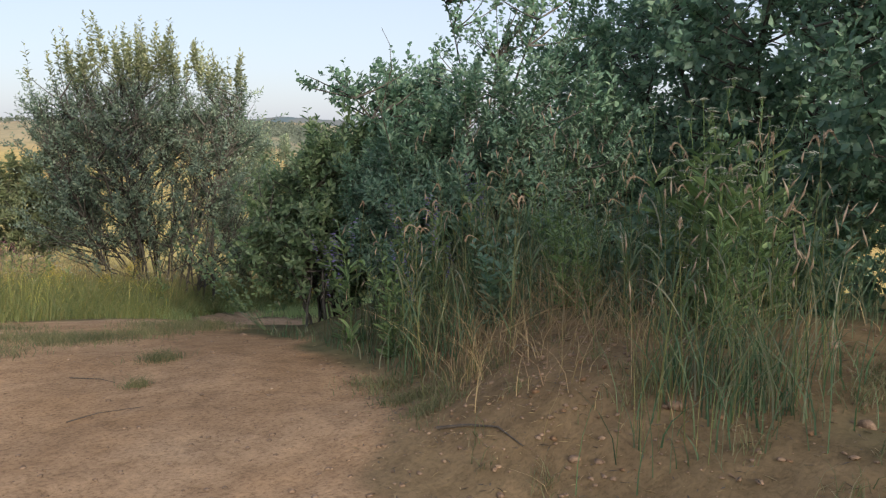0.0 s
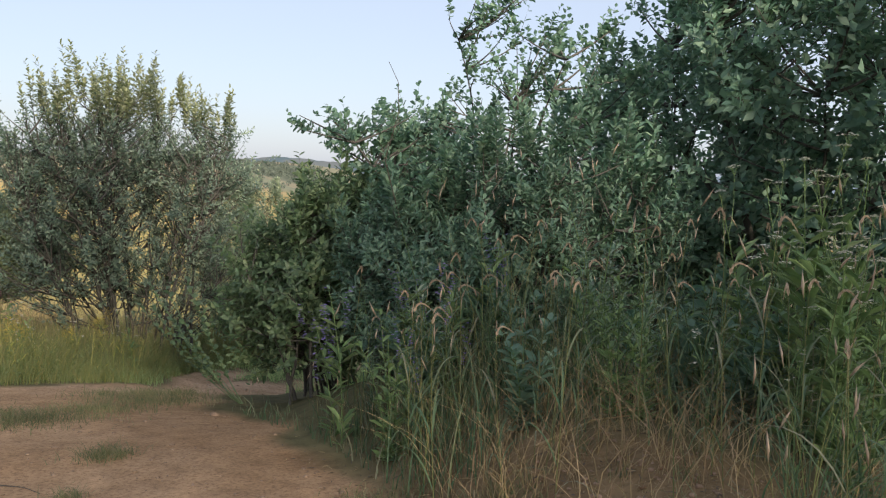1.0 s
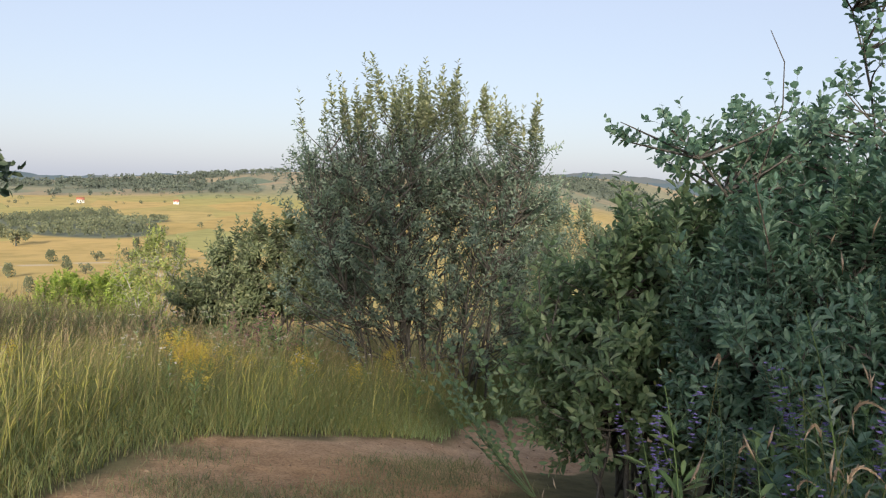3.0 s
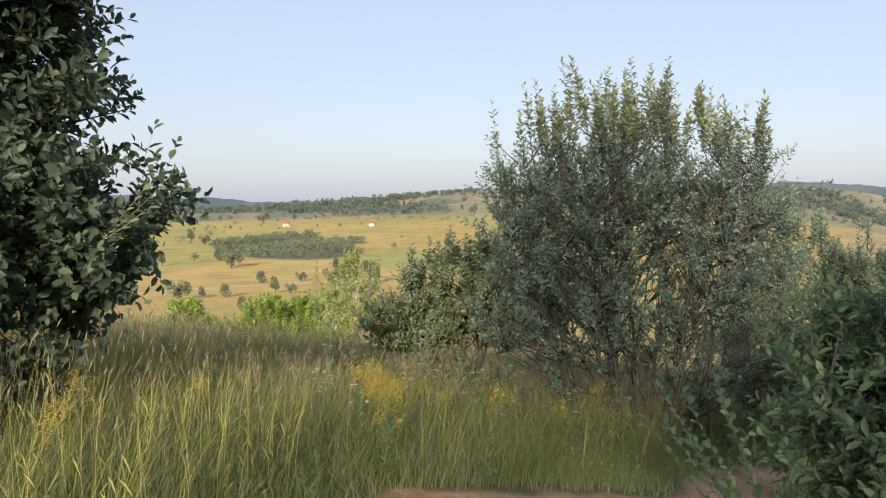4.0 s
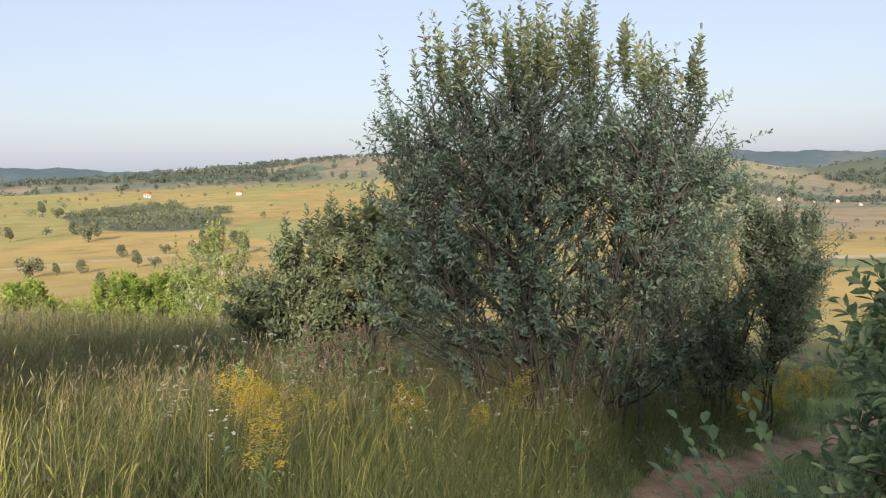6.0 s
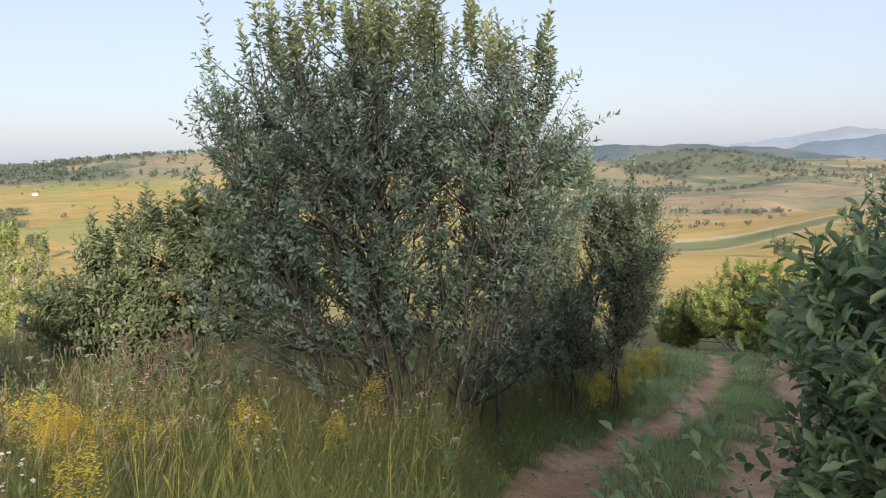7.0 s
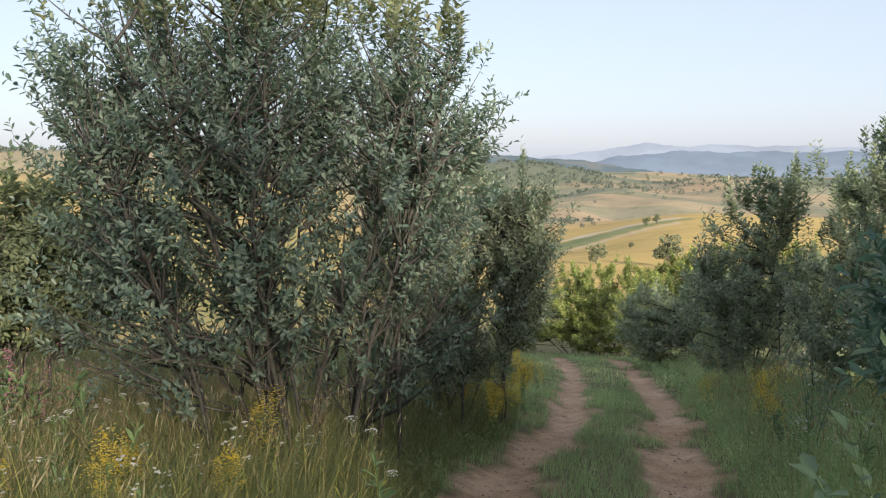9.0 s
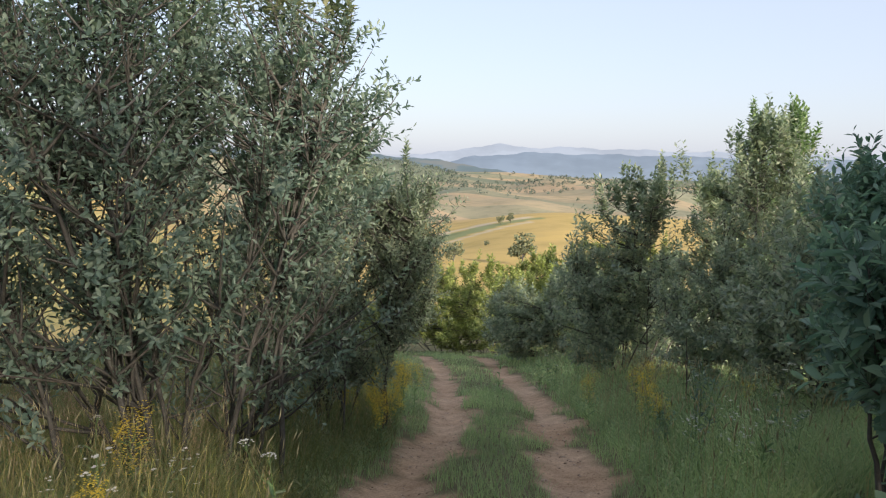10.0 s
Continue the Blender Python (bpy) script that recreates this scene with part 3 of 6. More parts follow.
def woody(name, label, place, blobs, stems=12, limbs=90, shoots=900, per=13, leaf=0.065, slim=0.36, upright=0.7, spread=0.25, r0=0.03,
          shoot_len=0.30, mat=None, bark=None, seed=1, simple=False, category="shrub", group="", crown="crown", trunk="stem", fill=0.5, droop=0.0, tips=0, inner=0.45, even=0.8, power=0.6, lead=1.45, reach=0.08, young_mat=None, stray=0.15):
    """A shrub or small tree: stems from the foot, limbs from the stems, leafy shoots along the limbs.
    blobs: ellipsoids (x, y, z, rx, ry, rz) about the foot within which the crown grows."""
    rng = np.random.default_rng(seed)
    bl = np.array(blobs, dtype=float)
    vol = bl[:, 3] * bl[:, 4] * bl[:, 5]
    vol = vol ** even / (vol ** even).sum()

    def points(n, inner):
        k = rng.choice(len(bl), n, p=vol)
        d = unit(rng.normal(size=(n, 3)))
        rad = inner + (1 - inner) * rng.random(n) ** power
        return bl[k, :3] + d * bl[k, 3:] * rad[:, None] * (0.9 + 0.22 * rng.random((n, 1))), k
    root = thing(name, place, label, category, group)
    wood, green = Soup(), Soup()
    # stems
    paths = []
    ends, kk = points(stems, 0.55)
    order = np.argsort(ends[:, 0])
    ends, kk = ends[order], kk[order]
    ends[:, 2] = np.maximum(ends[:, 2], bl[kk, 2])
    for i, e in enumerate(ends):
        foot = np.array([spread * e[0] * 0.45 + rng.normal() * spread * 0.4, spread * e[1] * 0.45 + rng.normal() * spread * 0.4, -0.08])
        c = foot + (e - foot) * np.array([0.30, 0.30, 0.62]) + rng.normal(size=3) * 0.06
        p = bezier(foot, c, e, 11)
        p[1:-1] += rng.normal(size=(9, 3)) * 0.012
        ra = r0 * (0.65 + 0.6 * rng.random())
        paths.append(p)
        wood.tube(p, np.linspace(ra, 0.005, 11) ** 1.0, 6)
    allp = np.concatenate([p[2:] for p in paths])
    # limbs
    le, _ = points(limbs, inner)
    limb_paths = []
    for e in le:
        d = np.linalg.norm(allp - e, axis=1) + np.where(allp[:, 2] > e[2] - reach, 3.0, 0.0)
        q = allp[np.argmin(d + rng.random(len(d)) * stray)]
        c = q + (e - q) * np.array([0.55, 0.55, 0.35 + droop]) + rng.normal(size=3) * 0.03
        p = bezier(q, c, e, 7)
        limb_paths.append(p)
        ln = np.linalg.norm(e - q)
        wood.tube(p, np.linspace(min(0.006 + 0.007 * ln, 0.02), 0.003, 7), 4)
    # shoots
    src = limb_paths + [p[5:] for p in paths]
    wts = np.array([np.linalg.norm(p[-1] - p[0]) + 0.1 for p in src])
    pick = rng.choice(len(src), shoots, p=wts / wts.sum())
    s0, sd = np.zeros((shoots, 3)), np.zeros((shoots, 3))
    for i, k in enumerate(pick):
        p = src[k]
        t = rng.random() ** fill * (len(p) - 1.001)
        j = int(t)
        s0[i] = p[j] + (p[j + 1] - p[j]) * (t - j)
        sd[i] = p[j + 1] - p[j]
    ctr = bl[:, :3].mean(0)
    outw = unit(s0 - ctr)
    sd = unit(unit(sd) * 0.55 + np.array([0, 0, 1.0]) * upright + outw * 0.45 + rng.normal(size=(shoots, 3)) * 0.33)
    sl = shoot_len * (0.5 + 0.9 * rng.random(shoots))
    if tips:
        # long upright leading shoots on the top of the crown
        top = np.argsort(-(s0[:, 2] + 0.25 * rng.random(shoots)))[:tips]
        sl[top] *= lead
        sd[top] = unit(sd[top] * 0.35 + np.array([0, 0, 1.0]))
    ref = unit(np.cross(sd, rng.normal(size=(shoots, 3))))
    ref2 = np.cross(sd, ref)
    bend = ref * (sl * 0.08 * rng.normal(size=shoots))[:, None]
    mid, end = s0 + sd * sl[:, None] * 0.5 + bend, s0 + sd * sl[:, None]
    rad = 0.0013
    tri = []
    for ctrp, rr in ((s0, rad * 1.3), (mid, rad), (end, rad * 0.4)):
        for a in (0, 2.094, 4.189):
            tri.append(ctrp + rr * (ref * math.cos(a) + ref2 * math.sin(a)))
    vs = np.stack(tri, 1)
    o = np.arange(shoots)[:, None] * 9
    qd = [o + [lvl * 3 + a, lvl * 3 + (a + 1) % 3, lvl * 3 + 3 + (a + 1) % 3, lvl * 3 + 3 + a] for lvl in (0, 1) for a in range(3)]
    wood.add(vs, quads=np.concatenate(qd))
    # leaves
    ti = (np.arange(per) + 0.6) / per
    T = np.clip(ti[None, :] + rng.normal(size=(shoots, per)) * 0.03, 0.05, 1.0)
    ang = np.arange(per)[None, :] * 2.399 + rng.random((shoots, 1)) * 6.28 + rng.normal(size=(shoots, per)) * 0.3
    base = s0[:, None] + sd[:, None] * (sl[:, None] * T)[..., None] + bend[:, None] * (4 * T * (1 - T))[..., None] * 0.5
    radial = ref[:, None] * np.cos(ang)[..., None] + ref2[:, None] * np.sin(ang)[..., None]
    open_ = 0.95 - 0.45 * T
    ax = sd[:, None] * (1 - open_ * 0.75)[..., None] + radial * open_[..., None] + rng.normal(size=(shoots, per, 3)) * 0.16
    ax[..., 2] -= droop * 0.5
    size = leaf * (0.62 + 0.55 * np.sin(np.pi * np.clip(T * 0.85 + 0.1, 0, 1))) * (0.8 + 0.4 * rng.random((shoots, per)))
    face = sd[:, None] * 0.9 + np.array([0, 0, 0.35]) + rng.normal(size=(shoots, per, 3)) * 0.3
    keep = rng.random((shoots, per)) < 0.93
    wide = size * slim * (0.85 + 0.3 * rng.random((shoots, per)))
    if tips:
        fresh = np.zeros((shoots, per), dtype=bool)
        fresh[top] = True
        young = Soup()
        size[top] *= 1.2
        wide[top] *= 1.3
        k = keep & fresh
        young.leaves(base[k], ax[k], face[k], size[k], wide[k], simple)
        along = np.broadcast_to(sd[:, None], ax.shape)
        ax2 = 2 * (ax * along).sum(-1, keepdims=True) * along - ax
        between = base + along * (sl / per * 0.5)[:, None, None]
        young.leaves(between[k], ax2[k], face[k], size[k], wide[k], simple)
        under("young_leaves", young.mesh("young_leaves", young_mat or mat), root, "young leaves on the upright tips")
        keep = keep & ~fresh
    green.leaves(base[keep], ax[keep], face[keep], size[keep], wide[keep], simple)
    under(trunk, wood.mesh(trunk, bark or M_BARK), root)
    under(crown, green.mesh(crown, mat), root)
    return root


def on(x, y, dz=0.0):
    return (x, y, float(height(x, y)) + dz)


# the large willow beside the track: foot at (4.35, 8.95)
woody("willow_shrub", "large grey-green willow shrub with many thin stems, tips in sunlight", on(4.35, 8.95),
      [(0.05, 0.15, 2.35, 1.7, 1.15, 1.4), (0.05, 0.15, 2.4, 1.7, 1.1, 1.35), (-0.8, 0.25, 3.05, 0.85, 0.8, 0.75), (0.75, 0.1, 2.95, 0.95, 0.8, 0.75), (0.0, 0.2, 3.1, 0.9, 0.7, 0.65),
       (1.25, -0.1, 2.4, 0.7, 0.75, 1.05), (-1.15, 0.2, 2.5, 0.65, 0.7, 0.85), (1.0, -0.1, 1.1, 0.9, 0.7, 0.7), (-0.9, 0.15, 1.4, 0.85, 0.7, 0.5), (0.3, 0.5, 1.1, 1.1, 0.5, 0.5), (-0.2, -0.3, 1.45, 1.0, 0.5, 0.45)],
      stems=24, limbs=1100, shoots=3900, per=13, leaf=0.056, slim=0.40, upright=0.5, spread=0.7, r0=0.022, shoot_len=0.26, mat=M_WILLOW, seed=11, tips=240, fill=0.4, inner=0.05, even=0.75, power=0.42, lead=1.7, reach=0.3, young_mat=M_YOUNG_SUNLIT, stray=0.9)
woody("low_willow_shrub", "low rounded grey-green willow shrub in the meadow", on(2.6, 11.4),
      [(0, 0, 1.35, 1.0, 0.8, 0.75), (0.8, 0.1, 1.5, 0.9, 0.7, 0.75), (-0.55, 0, 1.15, 0.75, 0.6, 0.6)],
      stems=20, limbs=380, shoots=2900, per=12, leaf=0.07, slim=0.4, upright=0.45, power=0.42, inner=0.1, spread=0.5, r0=0.02, shoot_len=0.24, mat=M_LOWWILLOW, seed=12, fill=0.5, tips=110)
woody("track_willow_shrub", "slender-leaved willow shrub at the edge of the track", on(7.0, 10.35),
      [(-0.5, 0.1, 1.8, 0.75, 0.7, 0.95), (0.35, 0, 1.7, 0.7, 0.65, 0.75), (0.8, -0.1, 1.45, 0.4, 0.4, 0.5), (-0.2, 0, 2.35, 0.8, 0.6, 0.65), (0.7, -0.2, 2.2, 0.55, 0.5, 0.6), (-0.4, 0.1, 1.0, 0.8, 0.6, 0.45), (0.35, 0.0, 1.1, 0.7, 0.55, 0.45), (0.7, -0.3, 1.85, 0.42, 0.42, 0.65)],
      stems=14, limbs=560, shoots=3800, per=12, leaf=0.055, slim=0.36, upright=0.55, power=0.42, reach=0.3, tips=90, lead=1.4, spread=0.45, r0=0.013, shoot_len=0.25, mat=M_THICKET, seed=13, fill=0.8, inner=0.1)

# goat willows on the inner side of the bend
woody("goat_willow", "dense broad-leaved goat willow leaning over the road", on(4.5, 3.4),
      [(0, 0, 0.95, 0.8, 0.85, 0.75), (-0.4, 0.4, 0.65, 0.45, 0.45, 0.4), (0.1, -0.1, 1.25, 0.6, 0.6, 0.5), (-0.3, 0.65, 1.0, 0.35, 0.35, 0.36)],
      stems=18, limbs=340, shoots=1700, per=11, leaf=0.068, slim=0.41, upright=0.5, spread=0.5, r0=0.018, shoot_len=0.25, mat=M_GOAT, seed=21, tips=14, fill=0.65)
woody("goat_willow", "low broad-leaved goat willow on the clay bank", on(4.28, 2.05),
      [(0.12, 0, 0.6, 0.42, 0.7, 0.45), (0.35, 0.4, 0.85, 0.5, 0.6, 0.5)],
      stems=14, limbs=240, shoots=1700, per=12, leaf=0.056, slim=0.36, upright=0.75, tips=60, spread=0.5, r0=0.014, shoot_len=0.23, mat=M_BROAD, seed=22, fill=0.65)
woody("goat_willow", "tall goat willow with grey-green oval leaves", on(5.7, 4.15),
      [(0, 0, 1.4, 0.85, 0.75, 0.9), (-0.75, 0.25, 1.2, 0.55, 0.45, 0.65), (0.1, 0.0, 2.0, 0.55, 0.55, 0.5)],
      stems=16, limbs=230, shoots=1800, per=12, leaf=0.075, slim=0.38, upright=0.6, spread=0.5, r0=0.02, shoot_len=0.25, mat=M_BROAD, seed=23, tips=90, lead=1.7, fill=0.65)
woody("goat_willow", "broad-leaved goat willow hanging beside the track", on(7.45, 5.15),
      [(0, 0, 1.2, 0.8, 0.65, 0.9), (0.6, 0.3, 1.6, 0.7, 0.6, 0.7)],
      stems=14, limbs=170, shoots=1400, per=12, leaf=0.075, slim=0.42, upright=0.5, spread=0.5, r0=0.02, shoot_len=0.25, mat=M_BROAD, seed=24, fill=0.65)
woody("goat_willow", "dense goat willow among the bank weeds", on(5.2, 2.0),
      [(0, 0, 0.95, 0.85, 0.85, 0.75), (0.3, -0.6, 1.0, 0.7, 0.6, 0.7)],
      stems=16, limbs=280, shoots=1900, per=12, leaf=0.058, slim=0.36, upright=0.8, power=0.45, lead=1.6, spread=0.5, r0=0.016, shoot_len=0.25, mat=M_BROAD, seed=27, tips=70, fill=0.65)
# round-leaved sparse tree whose branch reaches over the bushes
woody("aspen_sapling", "sparse young aspen with small round dark leaves", on(5.75, 2.9),
      [(0.05, 0, 2.1, 0.8, 0.8, 0.6), (-0.95, 0.5, 2.2, 0.75, 0.4, 0.22), (-0.8, 0.45, 2.2, 0.7, 0.45, 0.25), (-0.5, 0.3, 2.1, 0.6, 0.5, 0.3), (0.3, 0.2, 3.0, 0.55, 0.55, 0.7), (0.6, -0.5, 2.6, 0.6, 0.6, 0.6)],
      stems=9, limbs=150, shoots=680, per=9, leaf=0.05, slim=0.85, upright=0.45, spread=0.3, r0=0.02, shoot_len=0.22, mat=M_BROAD, seed=25, category="tree", trunk="trunk")
# tall dark trees behind
TALL = [(8.5, 3.1, 4.8, 1.5, 31), (7.5, 0.9, 4.8, 1.5, 32), (6.7, -1.4, 4.0, 1.35, 33), (9.4, 1.8, 5.4, 1.7, 34), (9.2, -1.8, 5.2, 1.7, 35)]
for tx, ty, th, tr, sd_ in TALL:
    woody("alder_tree", "tall bushy alder tree with dark green foliage", on(tx, ty),
          [(0, 0, th * 0.45, tr, tr, th * 0.36), (0.2, 0.1, th * 0.75, tr * 0.75, tr * 0.75, th * 0.26), (-0.4 * tr, -0.2, th * 0.5, tr * 0.7, tr * 0.7, th * 0.25), (0, 0, th * 0.2, tr * 0.8, tr * 0.8, th * 0.2)],
          stems=8, limbs=210, shoots=1700, per=11, leaf=0.082, slim=0.6, upright=0.4, spread=0.3, r0=0.05, shoot_len=0.36, mat=M_BROAD, seed=sd_, simple=True, category="tree", group="trees behind the bank", trunk="trunk")
woody("alder_shrub", "low dark alder shrub filling the gap under the trees", on(8.0, 2.0),
      [(0, 0, 1.3, 1.1, 1.1, 1.1), (-0.2, -1.4, 1.2, 1.0, 1.0, 1.0), (0.5, 1.3, 1.2, 1.0, 0.9, 1.0)],
      stems=12, limbs=220, shoots=1700, per=11, leaf=0.08, slim=0.6, upright=0.4, spread=0.6, r0=0.03, shoot_len=0.34, mat=M_BROAD, seed=36, simple=True)
# the dark tree on the meadow side
meadow_tree = woody("alder_tree", "dark alder tree with broad drooping leaves beside the meadow", on(-1.25, 5.35),
      [(0, 0, 2.0, 1.35, 1.3, 1.6), (0.3, -0.1, 3.9, 1.15, 1.1, 1.5), (0.75, -0.2, 1.75, 0.85, 0.8, 0.7), (0.3, -0.3, 0.9, 0.9, 0.9, 0.6), (0.5, -0.2, 3.1, 0.8, 0.8, 0.9), (0.95, -0.35, 1.6, 0.5, 0.45, 0.4), (0.6, -0.2, 3.0, 0.75, 0.7, 0.9)],
      stems=8, limbs=460, shoots=4200, per=11, leaf=0.084, slim=0.56, upright=0.35, spread=0.3, r0=0.05, shoot_len=0.34, mat=M_DARK, seed=41, inner=0.15, category="tree", trunk="trunk")



def sprig(root, start, ends, leaf, per, mat, seed):
    """Leafy twigs growing out of a crown, as one part of the tree."""
    rng = np.random.default_rng(seed)
    soup = Soup()
    a = np.array(start)
    for e in ends:
        e = np.array(e)
        p = bezier(a, a + (e - a) * np.array([0.5, 0.5, 0.35]), e, 9)
        soup.tube(p, np.linspace(0.004, 0.0015, 9), 4)
        t = np.linspace(0.3, 1.0, per) * 7.99
        j = t.astype(int)
        base = p[j] + (p[j + 1] - p[j]) * (t - j)[:, None]
        d = unit(p[j + 1] - p[j])
        side = unit(np.cross(d, [0, 0, 1.0])) * np.where(np.arange(per) % 2, 1, -1)[:, None]
        L = leaf * (0.75 + 0.4 * rng.random(per))
        soup.leaves(base, d * 0.7 + side + rng.normal(size=(per, 3)) * 0.2, np.tile([0, 0, 1.0], (per, 1)) + rng.normal(size=(per, 3)) * 0.3, L, L * 0.5)
    return under("leafy_sprig", soup.mesh("leafy_sprig", mat), root, "leaves on thin twigs at the edge of the crown")


# first sprig pale: sunlight on the edge leaves is put into their colour
sprig(meadow_tree, (1.2, -0.4, 1.35), ((1.8, -0.7, 1.78), (1.68, -0.72, 1.6), (1.6, -0.55, 1.7)), 0.075, 11, M_YOUNG_SUNLIT, 42)
sprig(meadow_tree, (0.8, -0.3, 3.0), ((1.3, -0.5, 2.75), (1.35, -0.4, 3.1)), 0.085, 10, M_DARK, 44)

low_sprig = thing("willow_sprig", on(3.95, 3.9), "leafy low willow sprig reaching over the track edge", "shrub")
for k, (a, b, c) in enumerate(((3.24, 4.16, 1.06), (3.12, 4.02, 0.92), (3.4, 4.26, 1.0), (3.28, 4.3, 0.88), (3.5, 4.05, 1.1), (3.35, 3.95, 0.8), (3.45, 4.4, 0.8), (3.6, 4.3, 1.05))):
    foot = np.array(on(3.95, 3.9))
    twig_ = sprig(low_sprig, (0, 0, -0.03), (np.array([a, b, c]) - foot,), 0.076, 28, M_GOAT, 45 + k)
    tagged(twig_, "grey-green willow leaves on a thin twig")

# farther shrubs along the track
for nm, lb, x, y, bl, sh, lf, mt, sd_, bk in (
        ("willow_shrub", "upright willow shrub beyond the track verge", 13.7, 11.3, [(0, 0, 1.9, 0.9, 0.9, 1.6), (-0.45, 0.3, 1.5, 0.7, 0.7, 1.1), (0.8, -0.7, 2.3, 0.9, 0.9, 1.6), (1.4, -1.7, 1.7, 1.0, 1.0, 1.5)], 3600, 0.085, M_THICKET, 51, M_BARK),
        ("birch_sapling", "young birch with a narrow airy crown", 13.1, 8.7, [(0, 0, 2.3, 0.8, 0.8, 1.5), (0, 0, 3.2, 0.42, 0.42, 0.7), (-0.5, 0.3, 1.2, 0.9, 0.9, 0.9)], 1900, 0.075, M_THICKET, 52, M_BARK),
        ("goat_willow", "dark goat willow thicket beside the verge", 10.9, 7.0, [(0, 0, 1.3, 1.0, 0.9, 1.0), (0.9, 0.2, 1.6, 0.9, 0.8, 1.1)], 2000, 0.09, M_THICKET, 53, M_BARK),
        ("birch_sapling", "young leafy birch at the wood's edge", 15.5, 9.6, [(0, 0, 2.0, 1.1, 1.0, 1.4), (0.2, 0, 3.7, 0.8, 0.8, 0.9)], 1700, 0.085, M_HERB, 54, M_BARK_PALE),
        ("hazel_shrub", "bright green hazel shrub down the slope", 19.8, 16.6, [(0, 0, 1.2, 1.5, 1.2, 1.1), (-1.3, 0.8, 1.1, 1.2, 1.0, 0.9)], 2000, 0.10, M_THICKET, 55, M_BARK),
        ("hazel_shrub", "yellow-green young shrub in the hollow", 25.2, 24.6, [(0, 0, 2.0, 1.7, 1.4, 1.7), (1.7, -1.6, 2.1, 1.5, 1.3, 1.7), (-1.5, 1.4, 1.8, 1.5, 1.2, 1.5), (-0.4, 0.4, 1.0, 2.2, 1.6, 0.9)], 3000, 0.12, M_LIGHT, 56, M_BARK),
        ("hazel_shrub", "yellow-green scrub beside the end of the track", 23.6, 21.7, [(0, 0, 1.5, 1.5, 1.2, 1.2), (1.4, -1.0, 1.6, 1.3, 1.1, 1.3), (0.2, 0, 0.8, 1.9, 1.4, 0.7)], 2200, 0.11, M_LIGHT, 65, M_BARK),
        ("hazel_shrub", "pale green scrub below the golden field", 26.8, 28.0, [(0, 0, 1.8, 1.8, 1.5, 1.5), (2.2, -1.6, 2.0, 1.6, 1.3, 1.6), (-1.6, 1.6, 1.5, 1.5, 1.2, 1.3)], 2400, 0.12, M_LIGHT, 66, M_BARK),
        ("hazel_shrub", "yellow-green sapling thicket in the hollow", 27.5, 21.5, [(0, 0, 2.3, 1.8, 1.4, 1.8), (1.8, -1.2, 2.5, 1.7, 1.4, 2.0)], 2200, 0.12, M_LIGHT, 57, M_BARK),
        ("hazel_shrub", "sunlit lime-green shrub at the foot of the track", 25.2, 30.6, [(0, 0, 0.9, 1.1, 1.0, 0.8)], 1200, 0.11, M_LIGHT, 58, M_BARK),
        ("hazel_shrub", "green thicket behind the track verge", 17.2, 13.3, [(0, 0, 1.1, 1.2, 1.0, 1.0), (1.2, -0.6, 1.3, 1.2, 1.0, 1.1)], 2000, 0.10, M_THICKET, 59, M_BARK),
        ("hazel_shrub", "rounded sunlit hazel shrub below the meadow", -2.2, 26.0, [(0, 0, 0.85, 1.5, 1.3, 0.8), (-1.3, 0, 0.55, 0.9, 0.9, 0.5), (1.2, 0.2, 0.8, 1.0, 0.9, 0.7)], 2600, 0.12, M_HAZEL, 61, M_BARK),
        ("hazel_shrub", "small rounded green shrub below the meadow", -5.0, 25.5, [(0, 0, 0.7, 0.9, 0.8, 0.65)], 1300, 0.12, M_HAZEL, 62, M_BARK),
        ("hazel_shrub", "small green shrub behind the meadow's lip", -8.2, 23.0, [(0, 0, 0.6, 1.2, 1.0, 0.55)], 1400, 0.12, M_HAZEL, 63, M_BARK),
        ("birch_sapling", "thin pale birch sapling with half-bare twigs", 0.2, 21.5, [(0, 0, 1.2, 1.0, 0.9, 1.0), (0.3, 0, 1.7, 0.7, 0.6, 0.7)], 700, 0.075, M_LIGHT, 64, M_BARK_PALE)):
    woody(nm, lb, on(x, y), bl, stems=14, limbs=max(220, sh // 6), shoots=int(sh * 1.05), per=10, leaf=lf, slim=0.42, upright=0.7, spread=0.5, r0=0.016, shoot_len=0.30, inner=0.15, power=0.45, tips=sh // 14, mat=mt, bark=bk, seed=sd_, simple=True,
          category="tree" if "birch" in nm else "shrub", trunk="trunk" if "birch" in nm else "stem")

# unseen tall slim trees, added far behind the walker to shade road and willow
for i, (x, y, wide_, tall) in enumerate(((-4.8, -30.0, 1.05, 2.34), (-2.1, -30.5, 1.1, 1.95), (-9.9, -30.0, 1.1, 2.05), (-13.2, -30.6, 1.1, 2.0))):
    m = Matrix.LocRotScale(on(x, y), Euler((0, 0, i * 1.3)), None)
    if i == 0:
        shade = woody("shade_tree", "unseen tall slim leafy tree added for shade behind the road", on(x, y),
                      [(0, 0, 3.6, 1.8, 1.6, 2.4), (0, 0, 5.1, 1.6, 1.5, 1.4), (0, 0, 1.9, 1.7, 1.5, 1.4)],
                      stems=6, limbs=90, shoots=330, per=9, leaf=0.2, slim=0.7, upright=0.3, spread=0.25, r0=0.07, shoot_len=0.5, mat=M_DARK, seed=71, simple=True, category="tree", group="trees behind the road", trunk="trunk")
        tree = shade
    else:
        tree = copy_thing(shade, m)
    tree.scale = (wide_, wide_, tall)


